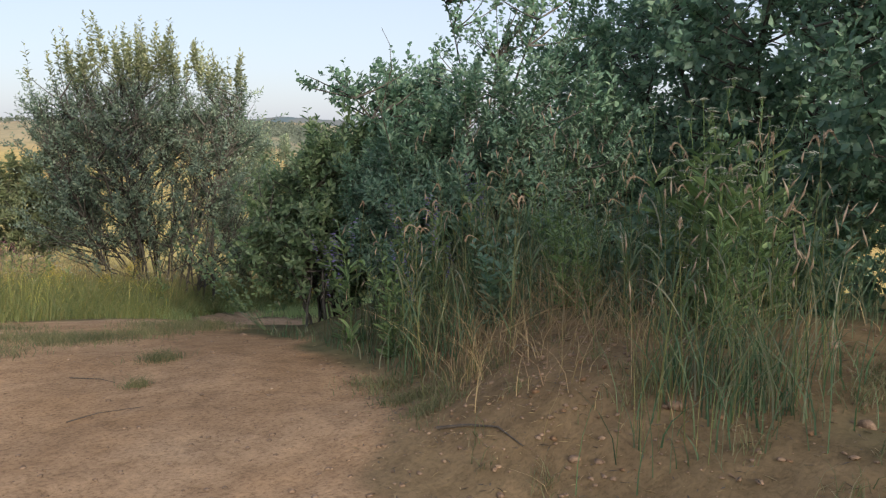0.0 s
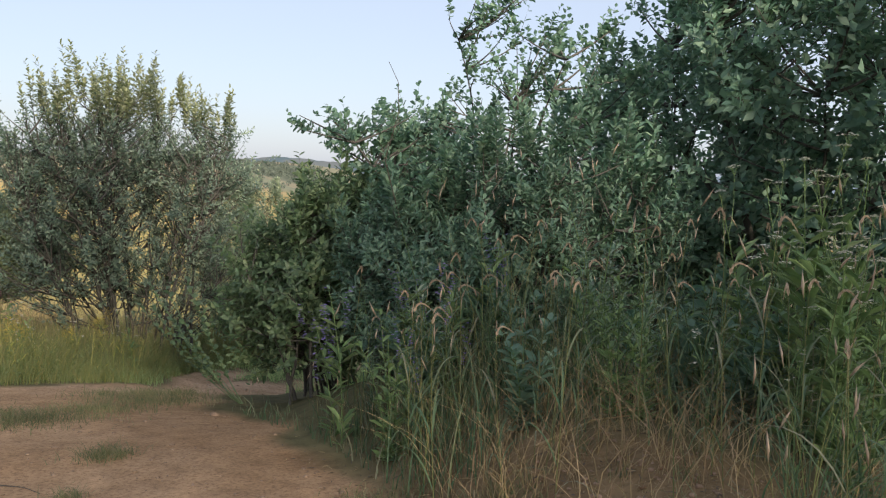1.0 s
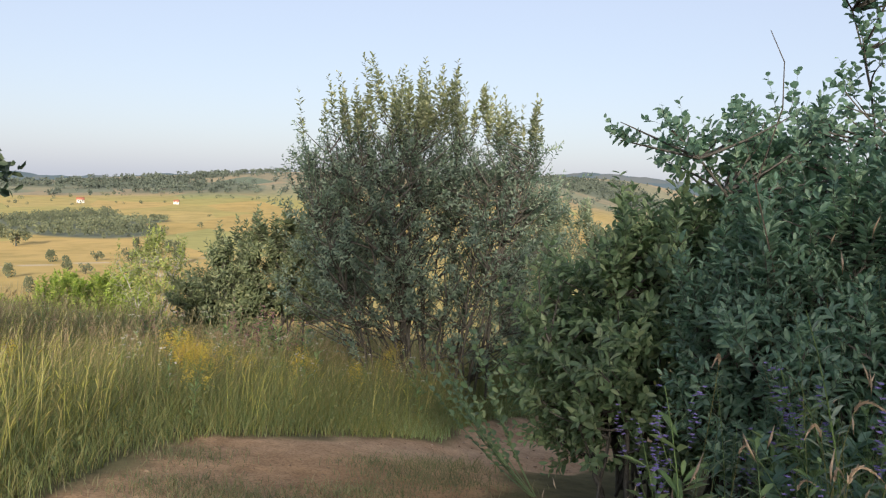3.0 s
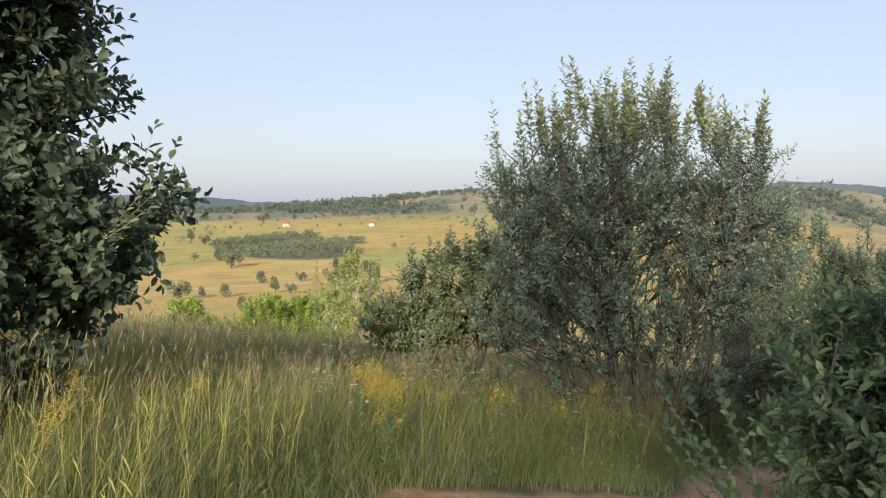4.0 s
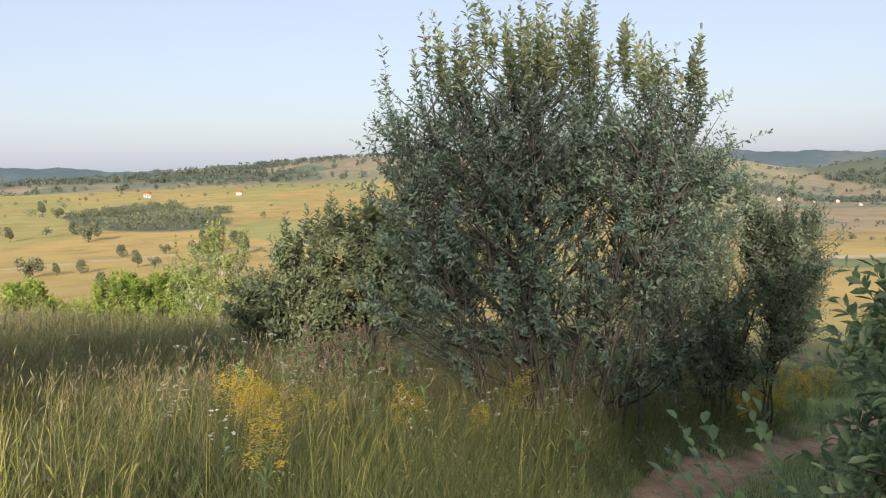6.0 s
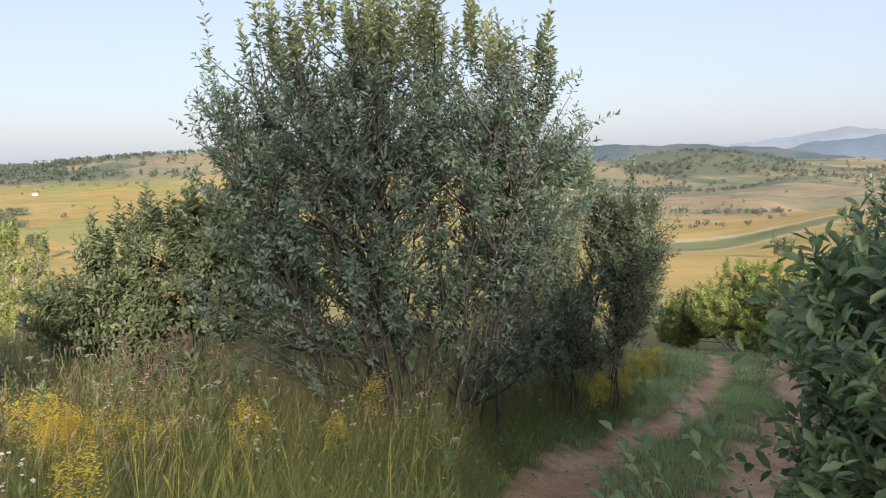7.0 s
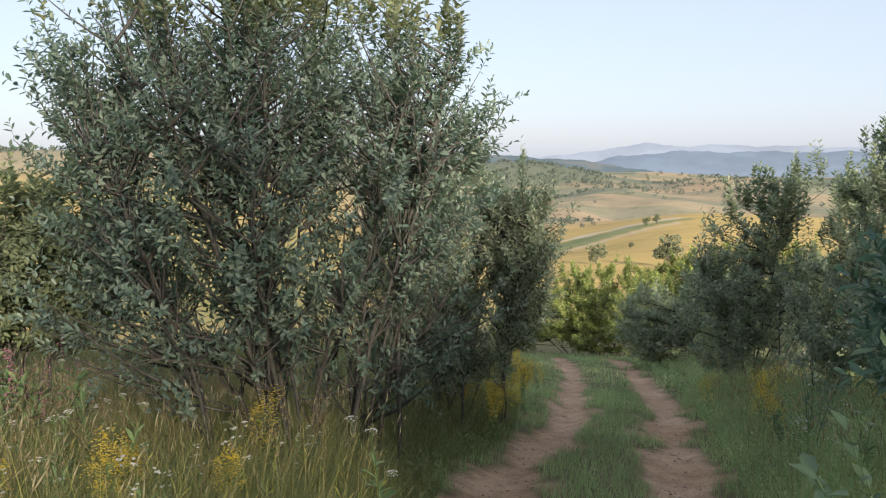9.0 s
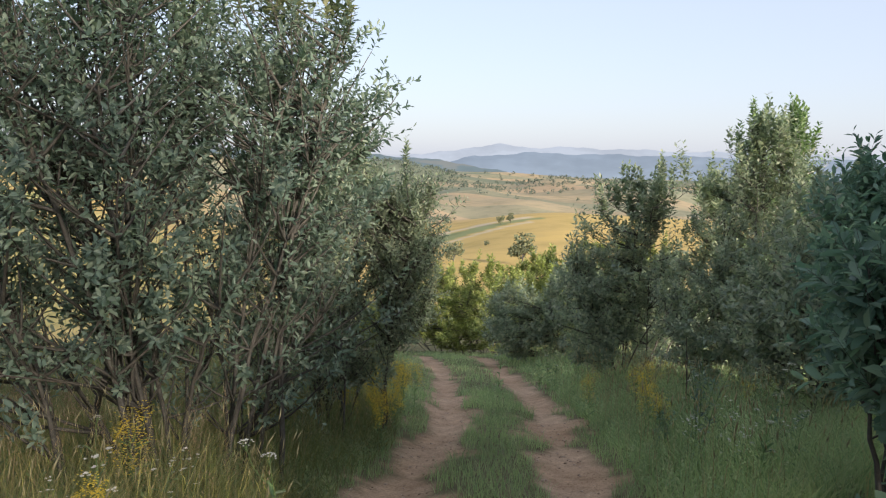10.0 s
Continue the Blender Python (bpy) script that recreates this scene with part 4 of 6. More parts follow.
# ---- grass ----
def blades(soup, x, y, hgt, width, lean, rng, segs=3, wind=0.0):
    """Bent tapering blades standing at x, y."""
    n = len(x)
    z = height(x, y) - 0.01
    a = rng.random(n) * 6.283
    side = np.stack([np.cos(a), np.sin(a), np.zeros(n)], -1)
    b = rng.random(n) * 6.283
    ln = lean * (0.3 + rng.random(n)) * hgt
    off = np.stack([np.cos(b) * ln + wind * hgt, np.sin(b) * ln, np.zeros(n)], -1)
    root = np.stack([x, y, z], -1)
    rows = []
    for k in range(segs + 1):
        t = k / segs
        c = root + off * t * t + np.array([0, 0, 1.0]) * (hgt * (t - 0.18 * lean * t * t))[:, None]
        w = (width * (1 - t) ** 0.7)[:, None] * 0.5
        if k < segs:
            rows += [c - side * w, c + side * w]
        else:
            rows.append(c)
    v = np.stack(rows, 1)
    m = v.shape[1]
    o = np.arange(n)[:, None] * m
    q = [o + [2 * k, 2 * k + 1, 2 * k + 3, 2 * k + 2] for k in range(segs - 1)]
    soup.add(v, tris=o + [2 * segs - 2, 2 * segs - 1, 2 * segs], quads=np.concatenate(q) if q else None)
    return rows[-1]


def heads(soup, tip, length, width, rng, lean=0.2, wind=0.0):
    """Slender seed heads: four-sided spindles on the tips of the stalks."""
    n = len(tip)
    d = unit(np.stack([wind + rng.normal(size=n) * lean, rng.normal(size=n) * lean, np.ones(n)], -1))
    s = unit(np.cross(d, rng.normal(size=(n, 3))))
    u = np.cross(d, s)
    L, W = length[:, None], width[:, None] * 0.5
    c = tip + d * L * 0.4
    v = np.stack([tip - d * L * 0.1, c + s * W, c + u * W, c - s * W, c - u * W, tip + d * L * 0.95 + s * L * 0.1], 1)
    o = np.arange(n)[:, None] * 6
    t = [o + [0, 1 + (k + 1) % 4, 1 + k] for k in range(4)] + [o + [5, 1 + k, 1 + (k + 1) % 4] for k in range(4)]
    soup.add(v, tris=np.concatenate(t))


def scatter(rng, n, x0, x1, y0, y1, ok):
    x, y = rng.uniform(x0, x1, n), rng.uniform(y0, y1, n)
    k = rng.random(n) < ok(x, y)
    return x[k], y[k]


def meadow_ok(x, y):
    """The meadow on the outer side of the bend."""
    d = inside(x, y, PAD)
    dl, _ = dist_line(x, y, RUT_L)
    dr, _ = dist_line(x, y, RUT_R)
    outer = np.where(y > 6.4, (x - 4.6) < (y - 7.0) * 0.95, x < 2.6 + np.maximum(y - 5.2, 0) * 1.35)
    return (d > 0.02) * (dl > 0.36) * (dr > 0.36) * outer * (x + 0.0 * y > -14)


def edge_rise(x, y):
    """Grass is low by the trodden clay and tall away from it."""
    d = np.minimum(inside(x, y, PAD), dist_line(x, y, RUT_L)[0] - 0.3)
    return 0.35 + 0.65 * sstep(0.0, 0.9, d)


def patch_tone(x, y):
    return 0.5 + 0.5 * wave(x, y, 0.9, 2.2)


def under_none(name, label, soup, mat):
    return tagged(new(name, soup.mesh(name, mat)), label, "grass", kind="stuff")


def make_meadow():
    rng = np.random.default_rng(101)
    green, mixed, straw, seeds = Soup(), Soup(), Soup(), Soup()
    zones = ((46000, -4.5, 5, 2.0, 8.2, 0.0052, 3), (46000, -8, 9, 7.5, 13.5, 0.0075, 2), (16000, -13, 14, 13.5, 24, 0.014, 2))
    for n, x0, x1, y0, y1, w, sg in zones:
        for soup, share, hh, ww in ((green, 1.35, 0.44, 1.0), (mixed, 0.85, 0.55, 0.9)):
            x, y = scatter(rng, int(n * share), x0, x1, y0, y1, meadow_ok)
            e = edge_rise(x, y)
            blades(soup, x, y, hh * e * (0.6 + 0.7 * rng.random(len(x))), w * ww * (0.7 + 0.6 * rng.random(len(x))), 0.55 if soup is green else 0.85, rng, sg)
        x, y = scatter(rng, int(n * (0.1 if y0 < 5 else 0.24)), x0, x1, y0, y1, lambda a, b: meadow_ok(a, b) * (edge_rise(a, b) > 0.6) * (0.55 + 0.45 * patch_tone(a, b)))
        hh = 0.75 * edge_rise(x, y) * (0.65 + 0.5 * rng.random(len(x)))
        tip = blades(straw, x, y, hh, np.full(len(x), w * 0.4), 0.28, rng, 3)
        some = slice(None, None, 2 if y0 < 5 else 1)
        tip, x = tip[some], x[some]
        heads(seeds, tip, 0.05 + 0.06 * rng.random(len(x)), (0.003 + 0.003 * rng.random(len(x))) * (w / 0.009) ** 0.6, rng)
    # taller sunlit stalks at the near corner of the meadow
    stalk, broad = Soup(), Soup()
    for n, x0, x1, y0, y1, hh in ((1350, -2.2, 1.2, 2.0, 5.4, 0.98), (1000, -3, 2.6, 5.0, 8.4, 0.85), (420, 1.5, 4.2, 6.2, 8.6, 0.78)):
        x, y = scatter(rng, n, x0, x1, y0, y1, lambda a, b: meadow_ok(a, b) * (inside(a, b, PAD) > 0.3) * (0.3 + 0.7 * patch_tone(a, b)))
        m = len(x)
        hgt = hh * (0.55 + 0.5 * rng.random(m))
        tip = blades(stalk, x, y, hgt, np.full(m, 0.0038), 0.25, rng, 4, 0.12)
        some = rng.random(m) < 0.45
        heads(seeds, tip[some], 0.05 + 0.06 * rng.random(some.sum()), 0.005 + 0.003 * rng.random(some.sum()), rng, 0.25, 0.3)
        root = np.stack([x, y, height(x, y) - 0.01], -1)
        for k in range(1):
            t = 0.15 + 0.5 * rng.random(m)
            base = root + (tip - root) * np.stack([t * t, t * t, t], -1)
            an = rng.random(m) * 6.283
            ax = np.stack([0.3 + 0.7 * np.cos(an), np.sin(an), 0.9 + 1.4 * rng.random(m)], -1)
            stalk.leaves(base, ax, np.tile([0, 0, 1.0], (m, 1)), 0.06 + 0.08 * rng.random(m), np.full(m, 0.003))
    # airy panicles of bent grass, thick on the crest of the meadow
    bents = Soup()
    for n, x0, x1, y0, y1, size, per in ((700, -2.5, 4.2, 3.0, 7.6, 0.0035, 16), (2600, -5, 5, 7.0, 10.4, 0.0045, 13), (1900, -8, 8, 9.8, 13.5, 0.007, 9)):
        x, y = scatter(rng, n, x0, x1, y0, y1, lambda a, b: meadow_ok(a, b) * (inside(a, b, PAD) > 0.35) * (1 - 0.93 * sstep(1.9, 2.7, a) * sstep(9.6, 8.6, b)) * (0.25 + 0.75 * sstep(0.3, 0.7, 0.5 + 0.5 * wave(a, b, 0.7, 9.1))))
        m = len(x)
        tip = blades(bents, x, y, 0.72 * edge_rise(x, y) * (0.7 + 0.45 * rng.random(m)), np.full(m, 0.0026 * (size / 0.0035) ** 0.5), 0.3, rng, 3, 0.1)
        for k in range(per):
            t = k / per
            off = rng.normal(size=(m, 3)) * 0.016 * (1.1 - 0.7 * t)
            off[:, 2] = -0.13 * (1 - t) + off[:, 2] * 0.5
            ax = np.stack([off[:, 0] * 30, off[:, 1] * 30, 0.8 + 0.5 * rng.random(m)], -1)
            bents.leaves(tip + off, ax, rng.normal(size=(m, 3)), size * (3.2 + 2.2 * rng.random(m)), np.full(m, size))
    under_none("bent_grass", "airy pinkish-brown bent grass panicles over the meadow", bents, M_BENT)
    # leafy forbs between the grasses
    for n, x0, x1, y0, y1, sz in ((2600, -4, 5, 2.2, 8.4, 1.0), (2200, -7, 8, 8.0, 13.5, 1.3), (700, 4.2, 7.5, 7.6, 10.5, 1.0)):
        x, y = scatter(rng, n, x0, x1, y0, y1, lambda a, b: meadow_ok(a, b) * (inside(a, b, PAD) > 0.1) * sstep(0.25, 0.7, 0.5 + 0.5 * wave(a, b, 0.45, 6)))
        m = len(x)
        hgt = 0.5 * edge_rise(x, y) * (0.4 + 0.7 * rng.random(m))
        tip = blades(broad, x, y, hgt, np.full(m, 0.005), 0.3, rng, 2)
        root = np.stack([x, y, height(x, y) - 0.01], -1)
        for k in range(9):
            t = (k + 1.0) / 9.5
            an = k * 2.4 + rng.random(m) * 1.2
            ax = np.stack([np.cos(an), np.sin(an), 0.35 + 0.6 * rng.random(m)], -1)
            L = sz * (0.028 + 0.035 * rng.random(m)) * (1.2 - 0.5 * t)
            broad.leaves(root + (tip - root) * np.array([t * t, t * t, t]), ax, np.tile([0, 0, 1.0], (m, 1)) + rng.normal(size=(m, 3)) * 0.3, L, L * 0.4, True)
    under_none("sunlit_stalks", "tall yellow-green grass stalks catching the low sun", stalk, M_STALK)
    under_none("meadow_forbs", "small leafy forbs growing between the meadow grasses", broad, M_LUSH)
    under_none("meadow_grass", "lush green meadow grass beside the clay road", green, M_LUSH)
    under_none("tall_meadow_grass", "tall yellow-green meadow grass turning to straw", mixed, M_GRASS)
    under_none("grass_stalks", "thin dry grass stalks in the meadow", straw, M_STRAW)
    under_none("grass_seed_heads", "pale seed heads on the meadow grass", seeds, M_SEED)


def make_verge():
    """Short grass between and beside the ruts, tufts on the road, the verge on the inner side."""
    rng = np.random.default_rng(102)
    low, tall, straw, seeds, tufts = Soup(), Soup(), Soup(), Soup(), Soup()

    def strip(x, y):
        dl, al = dist_line(x, y, RUT_L)
        dr, ar = dist_line(x, y, RUT_R)
        near = np.minimum(dl, dr) < 1.9
        return near * (dirt_mask(x, y) < 0.35) * (al > 0.02)
    for n, x0, x1, y0, y1, w in ((60000, 3.5, 12, 5, 14, 0.006), (26000, 10, 22, 11, 24, 0.011), (9000, 18, 32, 20, 36, 0.02)):
        x, y = scatter(rng, n, x0, x1, y0, y1, strip)
        blades(low, x, y, (0.07 + 0.07 * rng.random(len(x))) * (1 + 0.6 * patch_tone(x, y)), w * (0.7 + 0.6 * rng.random(len(x))), 0.6, rng, 2)

    def inner(x, y):
        dr, ar = dist_line(x, y, RUT_R)
        right = x - np.interp(y, [p[1] for p in RUT_R], [p[0] for p in RUT_R]) > 0.3
        return right * (dr > 0.45) * (dr < 9) * (y > 5.6)
    for n, x0, x1, y0, y1, w in ((30000, 5, 14, 5.6, 12, 0.009), (14000, 10, 24, 9, 20, 0.014)):
        x, y = scatter(rng, n, x0, x1, y0, y1, inner)
        d = dist_line(x, y, RUT_R)[0]
        hh = (0.18 + 0.4 * sstep(0.4, 1.6, d)) * (0.6 + 0.7 * rng.random(len(x)))
        blades(tall, x, y, hh, w * (0.7 + 0.6 * rng.random(len(x))), 0.75, rng, 3)
        x, y = x[::14], y[::14]
        tip = blades(straw, x, y, 0.65 * (0.7 + 0.5 * rng.random(len(x))), np.full(len(x), w * 0.4), 0.2, rng, 3)
        heads(seeds, tip, 0.05 + 0.06 * rng.random(len(x)), 0.008 + 0.008 * rng.random(len(x)), rng)
    forbs = Soup()
    for n, x0, x1, y0, y1, sz in ((2600, 5, 12, 5.6, 11, 1.0), (1500, 10, 18, 9, 16, 1.5)):
        x, y = scatter(rng, n, x0, x1, y0, y1, inner)
        m = len(x)
        tip = blades(forbs, x, y, (0.2 + 0.35 * sstep(0.4, 1.6, dist_line(x, y, RUT_R)[0])) * (0.5 + 0.7 * rng.random(m)), np.full(m, 0.005), 0.3, rng, 2)
        root = np.stack([x, y, height(x, y) - 0.01], -1)
        for k in range(10):
            t = (k + 1.0) / 10.5
            an = k * 2.4 + rng.random(m) * 1.2
            ax = np.stack([np.cos(an), np.sin(an), 0.35 + 0.6 * rng.random(m)], -1)
            L = sz * (0.03 + 0.035 * rng.random(m)) * (1.2 - 0.5 * t)
            forbs.leaves(root + (tip - root) * np.array([t * t, t * t, t]), ax, np.tile([0, 0, 1.0], (m, 1)) + rng.normal(size=(m, 3)) * 0.3, L, L * 0.4, True)
    # small tufts scattered over the bare bank
    for _ in range(60):
        cx, cy, n = rng.uniform(2.5, 4.4), rng.uniform(-2.6, 0.5), int(rng.integers(8, 30))
        if inside(cx, cy, PAD) < 0.05:
            continue
        blades(tufts, cx + rng.normal(size=n) * 0.03, cy + rng.normal(size=n) * 0.03, 0.04 + 0.10 * rng.random(n), np.full(n, 0.005), 0.8, rng, 2)
    under_none("verge_forbs", "small leafy forbs crowding the track verge", forbs, M_VERGE)
    # flat tufts on the trodden clay
    for cx, cy, rx, ry, n in ((2.36, 2.06, 0.14, 0.09, 160), (2.04, 1.45, 0.08, 0.05, 60), (2.15, 3.35, 0.42, 0.28, 620), (1.75, 3.75, 0.45, 0.3, 420), (2.75, 3.75, 0.35, 0.2, 300),
                              (3.3, 4.2, 0.45, 0.25, 380), (1.4, 3.0, 0.25, 0.3, 200), (3.1, 0.12, 0.16, 0.12, 180), (3.0, -0.25, 0.12, 0.1, 130), (3.25, 0.6, 0.2, 0.2, 200), (3.55, 4.7, 0.4, 0.3, 300),
                              (1.7, 4.6, 0.35, 0.25, 200), (3.45, -1.3, 0.2, 0.12, 120), (4.1, -2.0, 0.25, 0.2, 260), (3.35, 0.0, 0.2, 0.2, 160), (3.05, 4.6, 0.3, 0.2, 160)):
        n = int(n * 2.4)
        x, y = cx + rng.normal(size=n) * rx * 0.6, cy + rng.normal(size=n) * ry * 0.6
        blades(tufts, x, y, 0.045 + 0.07 * rng.random(n), np.full(n, 0.005), 0.9, rng, 2)
    under_none("track_grass", "short trodden grass between the ruts", low, M_VERGE)
    under_none("grass_tufts", "flat dusty tufts of grass on the trodden clay", tufts, M_TUFT)
    under_none("verge_grass", "knee-high green grass on the track verge", tall, M_VERGE)
    under_none("verge_stalks", "dry stalks among the verge grass", straw, M_STRAW)
    under_none("verge_seed_heads", "pale seed heads among the verge grass", seeds, M_SEED)


def make_bank():
    """Tall reed grass and weeds on the clay bank."""
    rng = np.random.default_rng(103)
    leafy, stalk, plume, dry = Soup(), Soup(), Soup(), Soup()
    for cx, cy, rx, ry, n, hh in ((3.66, 0.6, 0.26, 0.34, 480, 0.8), (3.53, -1.6, 0.32, 0.26, 750, 0.75), (4.5, 0.2, 0.5, 0.6, 600, 0.8), (4.6, -0.8, 0.5, 0.45, 480, 0.82),
                                  (4.3, 1.1, 0.5, 0.5, 1100, 1.1), (5.4, 0.6, 0.8, 0.8, 800, 0.85), (5.3, -1.2, 0.7, 0.6, 350, 0.8), (3.7, 1.6, 0.3, 0.5, 500, 0.4), (4.2, -2.3, 0.4, 0.4, 150, 0.5),
                                  (5.6, -2.4, 0.7, 0.6, 300, 0.6), (3.62, 2.9, 0.15, 0.6, 350, 0.25)):
        x, y = cx + rng.normal(size=n) * rx * 0.7, cy + rng.normal(size=n) * ry * 0.7
        k = inside(x, y, PAD) > 0.08
        x, y, n_ = x[k], y[k], int(k.sum())
        few = rng.random(n_) < 0.5
        x, y, n_ = x[few], y[few], int(few.sum())
        blades(leafy, x, y, hh * (0.15 + 0.75 * rng.random(n_) ** 1.5), 0.0075 * (0.6 + 0.8 * rng.random(n_)), 0.6, rng, 4)
        m = n_ // 5
        x, y = cx + rng.normal(size=m) * rx * 0.75, cy + rng.normal(size=m) * ry * 0.75
        k = inside(x, y, PAD) > 0.1
        x, y, m = x[k], y[k], int(k.sum())
        tip = blades(stalk, x, y, hh * (0.55 + 0.75 * rng.random(m)), np.full(m, 0.0042), 0.3, rng, 4)
        some = rng.random(m) < 0.45
        heads(plume, tip[some], 0.06 + 0.06 * rng.random(some.sum()), 0.007 + 0.004 * rng.random(some.sum()), rng, 0.35)
    n = 1300
    x, y = 3.85 + rng.normal(size=n) * 0.5, 0.0 + rng.normal(size=n) * 0.7
    k = inside(x, y, PAD) > 0.25
    x, y, n = x[k], y[k], int(k.sum())
    blades(dry, x, y, 0.12 + 0.45 * rng.random(n) ** 1.6, np.full(n, 0.0045), 1.2, rng, 4)
    under_none("bank_grass", "tall green reed grass on the clay bank", leafy, M_BANK)
    under_none("bank_stalks", "upright yellowing grass stalks on the bank", stalk, M_BANKSTALK)
    under_none("reed_plumes", "pinkish-brown plumes of the reed grass", plume, M_PINK)
    under_none("dry_bank_grass", "bent dead grass lying over the bank", dry, M_STRAW)


make_meadow()
make_verge()
make_bank()


# ---- far trees, woods and houses ----
def polar(b, r):
    return 1.9 + r * math.sin(radians(b)), 1.0 + r * math.cos(radians(b))


def field_tree(seed, tall):
    """A field tree about one metre high, to be scaled: short trunk, limbs and an uneven crown."""
    rng = np.random.default_rng(seed)
    root = thing("field_tree", (0, 0, 0), "small rounded green tree standing in a yellow field", "tree", "trees in the far fields")
    wood, green = Soup(), Soup()
    wood.tube([(0, 0, -0.04), (0.01, 0, 0.2), (0.0, 0.01, 0.45)], [0.03, 0.022, 0.012], 5)
    for k in range(7):
        a = k * 0.9 + rng.random()
        wood.tube([(0, 0, 0.15 + 0.03 * k), (0.1 * math.cos(a), 0.1 * math.sin(a), 0.32 + 0.03 * k), (0.24 * math.cos(a), 0.24 * math.sin(a), 0.42 + 0.04 * k)], [0.012, 0.008, 0.003], 4)
    n = 900
    lobes = np.stack([rng.normal(size=9) * 0.16, rng.normal(size=9) * 0.16, 0.24 + rng.random(9) * (0.48 if not tall else 0.62)], -1)
    k = rng.integers(0, 9, n)
    d = unit(rng.normal(size=(n, 3)))
    c = lobes[k] + d * (0.17 if not tall else 0.13) * (0.5 + 0.6 * rng.random((n, 1)))
    c[:, 2] = np.maximum(c[:, 2], 0.06)
    green.leaves(c, d + rng.normal(size=(n, 3)) * 0.6, rng.normal(size=(n, 3)), 0.05 + 0.05 * rng.random(n), 0.045 + 0.03 * rng.random(n), True)
    under("trunk", wood.mesh("trunk", M_BARK), root)
    under("crown", green.mesh("crown", M_FARLEAF), root)
    return root


FIELD_TREES = ((-5.2, 395, 7), (-4.3, 362, 7.5), (-5.5, 316, 7), (-3.2, 377, 7), (-2.5, 314, 9), (-7.6, 337, 4.5), (-10.3, 337, 6), (-9.3, 280, 6), (-8.3, 276, 4),
               (-12.7, 271, 5.5), (-14.1, 270, 4), (-15.7, 267, 7), (-11.6, 213, 5), (-14.7, 737, 12), (-13.9, 689, 9), (-17.3, 566, 6), (-16.6, 464, 8), (-12.2, 428, 11), (-13.0, 488, 9),
               (50.0, 123, 5), (45.3, 128, 3.6), (48.9, 239, 3.2), (49.6, 240, 3), (47.8, 172, 1.3))
protos = [field_tree(201, False), field_tree(202, True), field_tree(203, False)]
for i, (b, r, s) in enumerate(FIELD_TREES):
    x, y = polar(b, r)
    m = Matrix.LocRotScale(on(x, y), Euler((0, 0, i * 2.1)), None)
    if i < 3:
        ob = protos[i]
        ob.matrix_basis = m
    else:
        ob = copy_thing(protos[(i * 7) % 3 if i != 15 else 1], m)
    ob.scale = (s * (0.85 + 0.1 * (i % 4)), s * (0.85 + 0.1 * (i % 3)), s)


def crowns(name, label, xs, ys, size, seed, mat, cat="woodland", clumps=60, pines=0.0, leafy=1.0):
    """Many far trees joined: uneven crowns of leafy clumps on short trunks; some of them pointed pines."""
    rng = np.random.default_rng(seed)
    n = len(xs)
    z = height(xs, ys)
    soup = Soup()
    pine = rng.random(n) < pines
    wide = np.where(pine, 0.16, 0.34 + 0.2 * rng.random(n)) * size
    lean = rng.normal(size=(n, 4, 2)) * 0.38
    up = rng.random((n, 4)) * 0.5
    k = rng.integers(0, 4, (n, clumps))
    row = np.arange(n)[:, None]
    d = unit(rng.normal(size=(n, clumps, 3))) * (0.55 + 0.5 * rng.random((n, clumps, 1)))
    lobe = np.concatenate([lean[row, k], (up[row, k] - 0.2)[..., None]], -1)
    c = d * 0.62 + lobe
    h = np.clip(0.5 + 0.42 * c[..., 2], 0.06, 1.0)
    taper = np.where(pine[:, None], 1.35 - 1.3 * h, 1.0)
    c = np.stack([xs[:, None] + c[..., 0] * wide[:, None] * taper, ys[:, None] + c[..., 1] * wide[:, None] * taper, z[:, None] + h * size[:, None]], -1)
    L = leafy * (0.13 + 0.12 * rng.random((n, clumps))) * size[:, None]
    m = n * clumps
    soup.leaves(c.reshape(m, 3), (d + rng.normal(size=d.shape) * 0.5).reshape(m, 3), rng.normal(size=(m, 3)), L.ravel(), L.ravel() * 0.8, True)
    return tagged(new(name, soup.mesh(name, mat)), label, cat, kind="stuff")


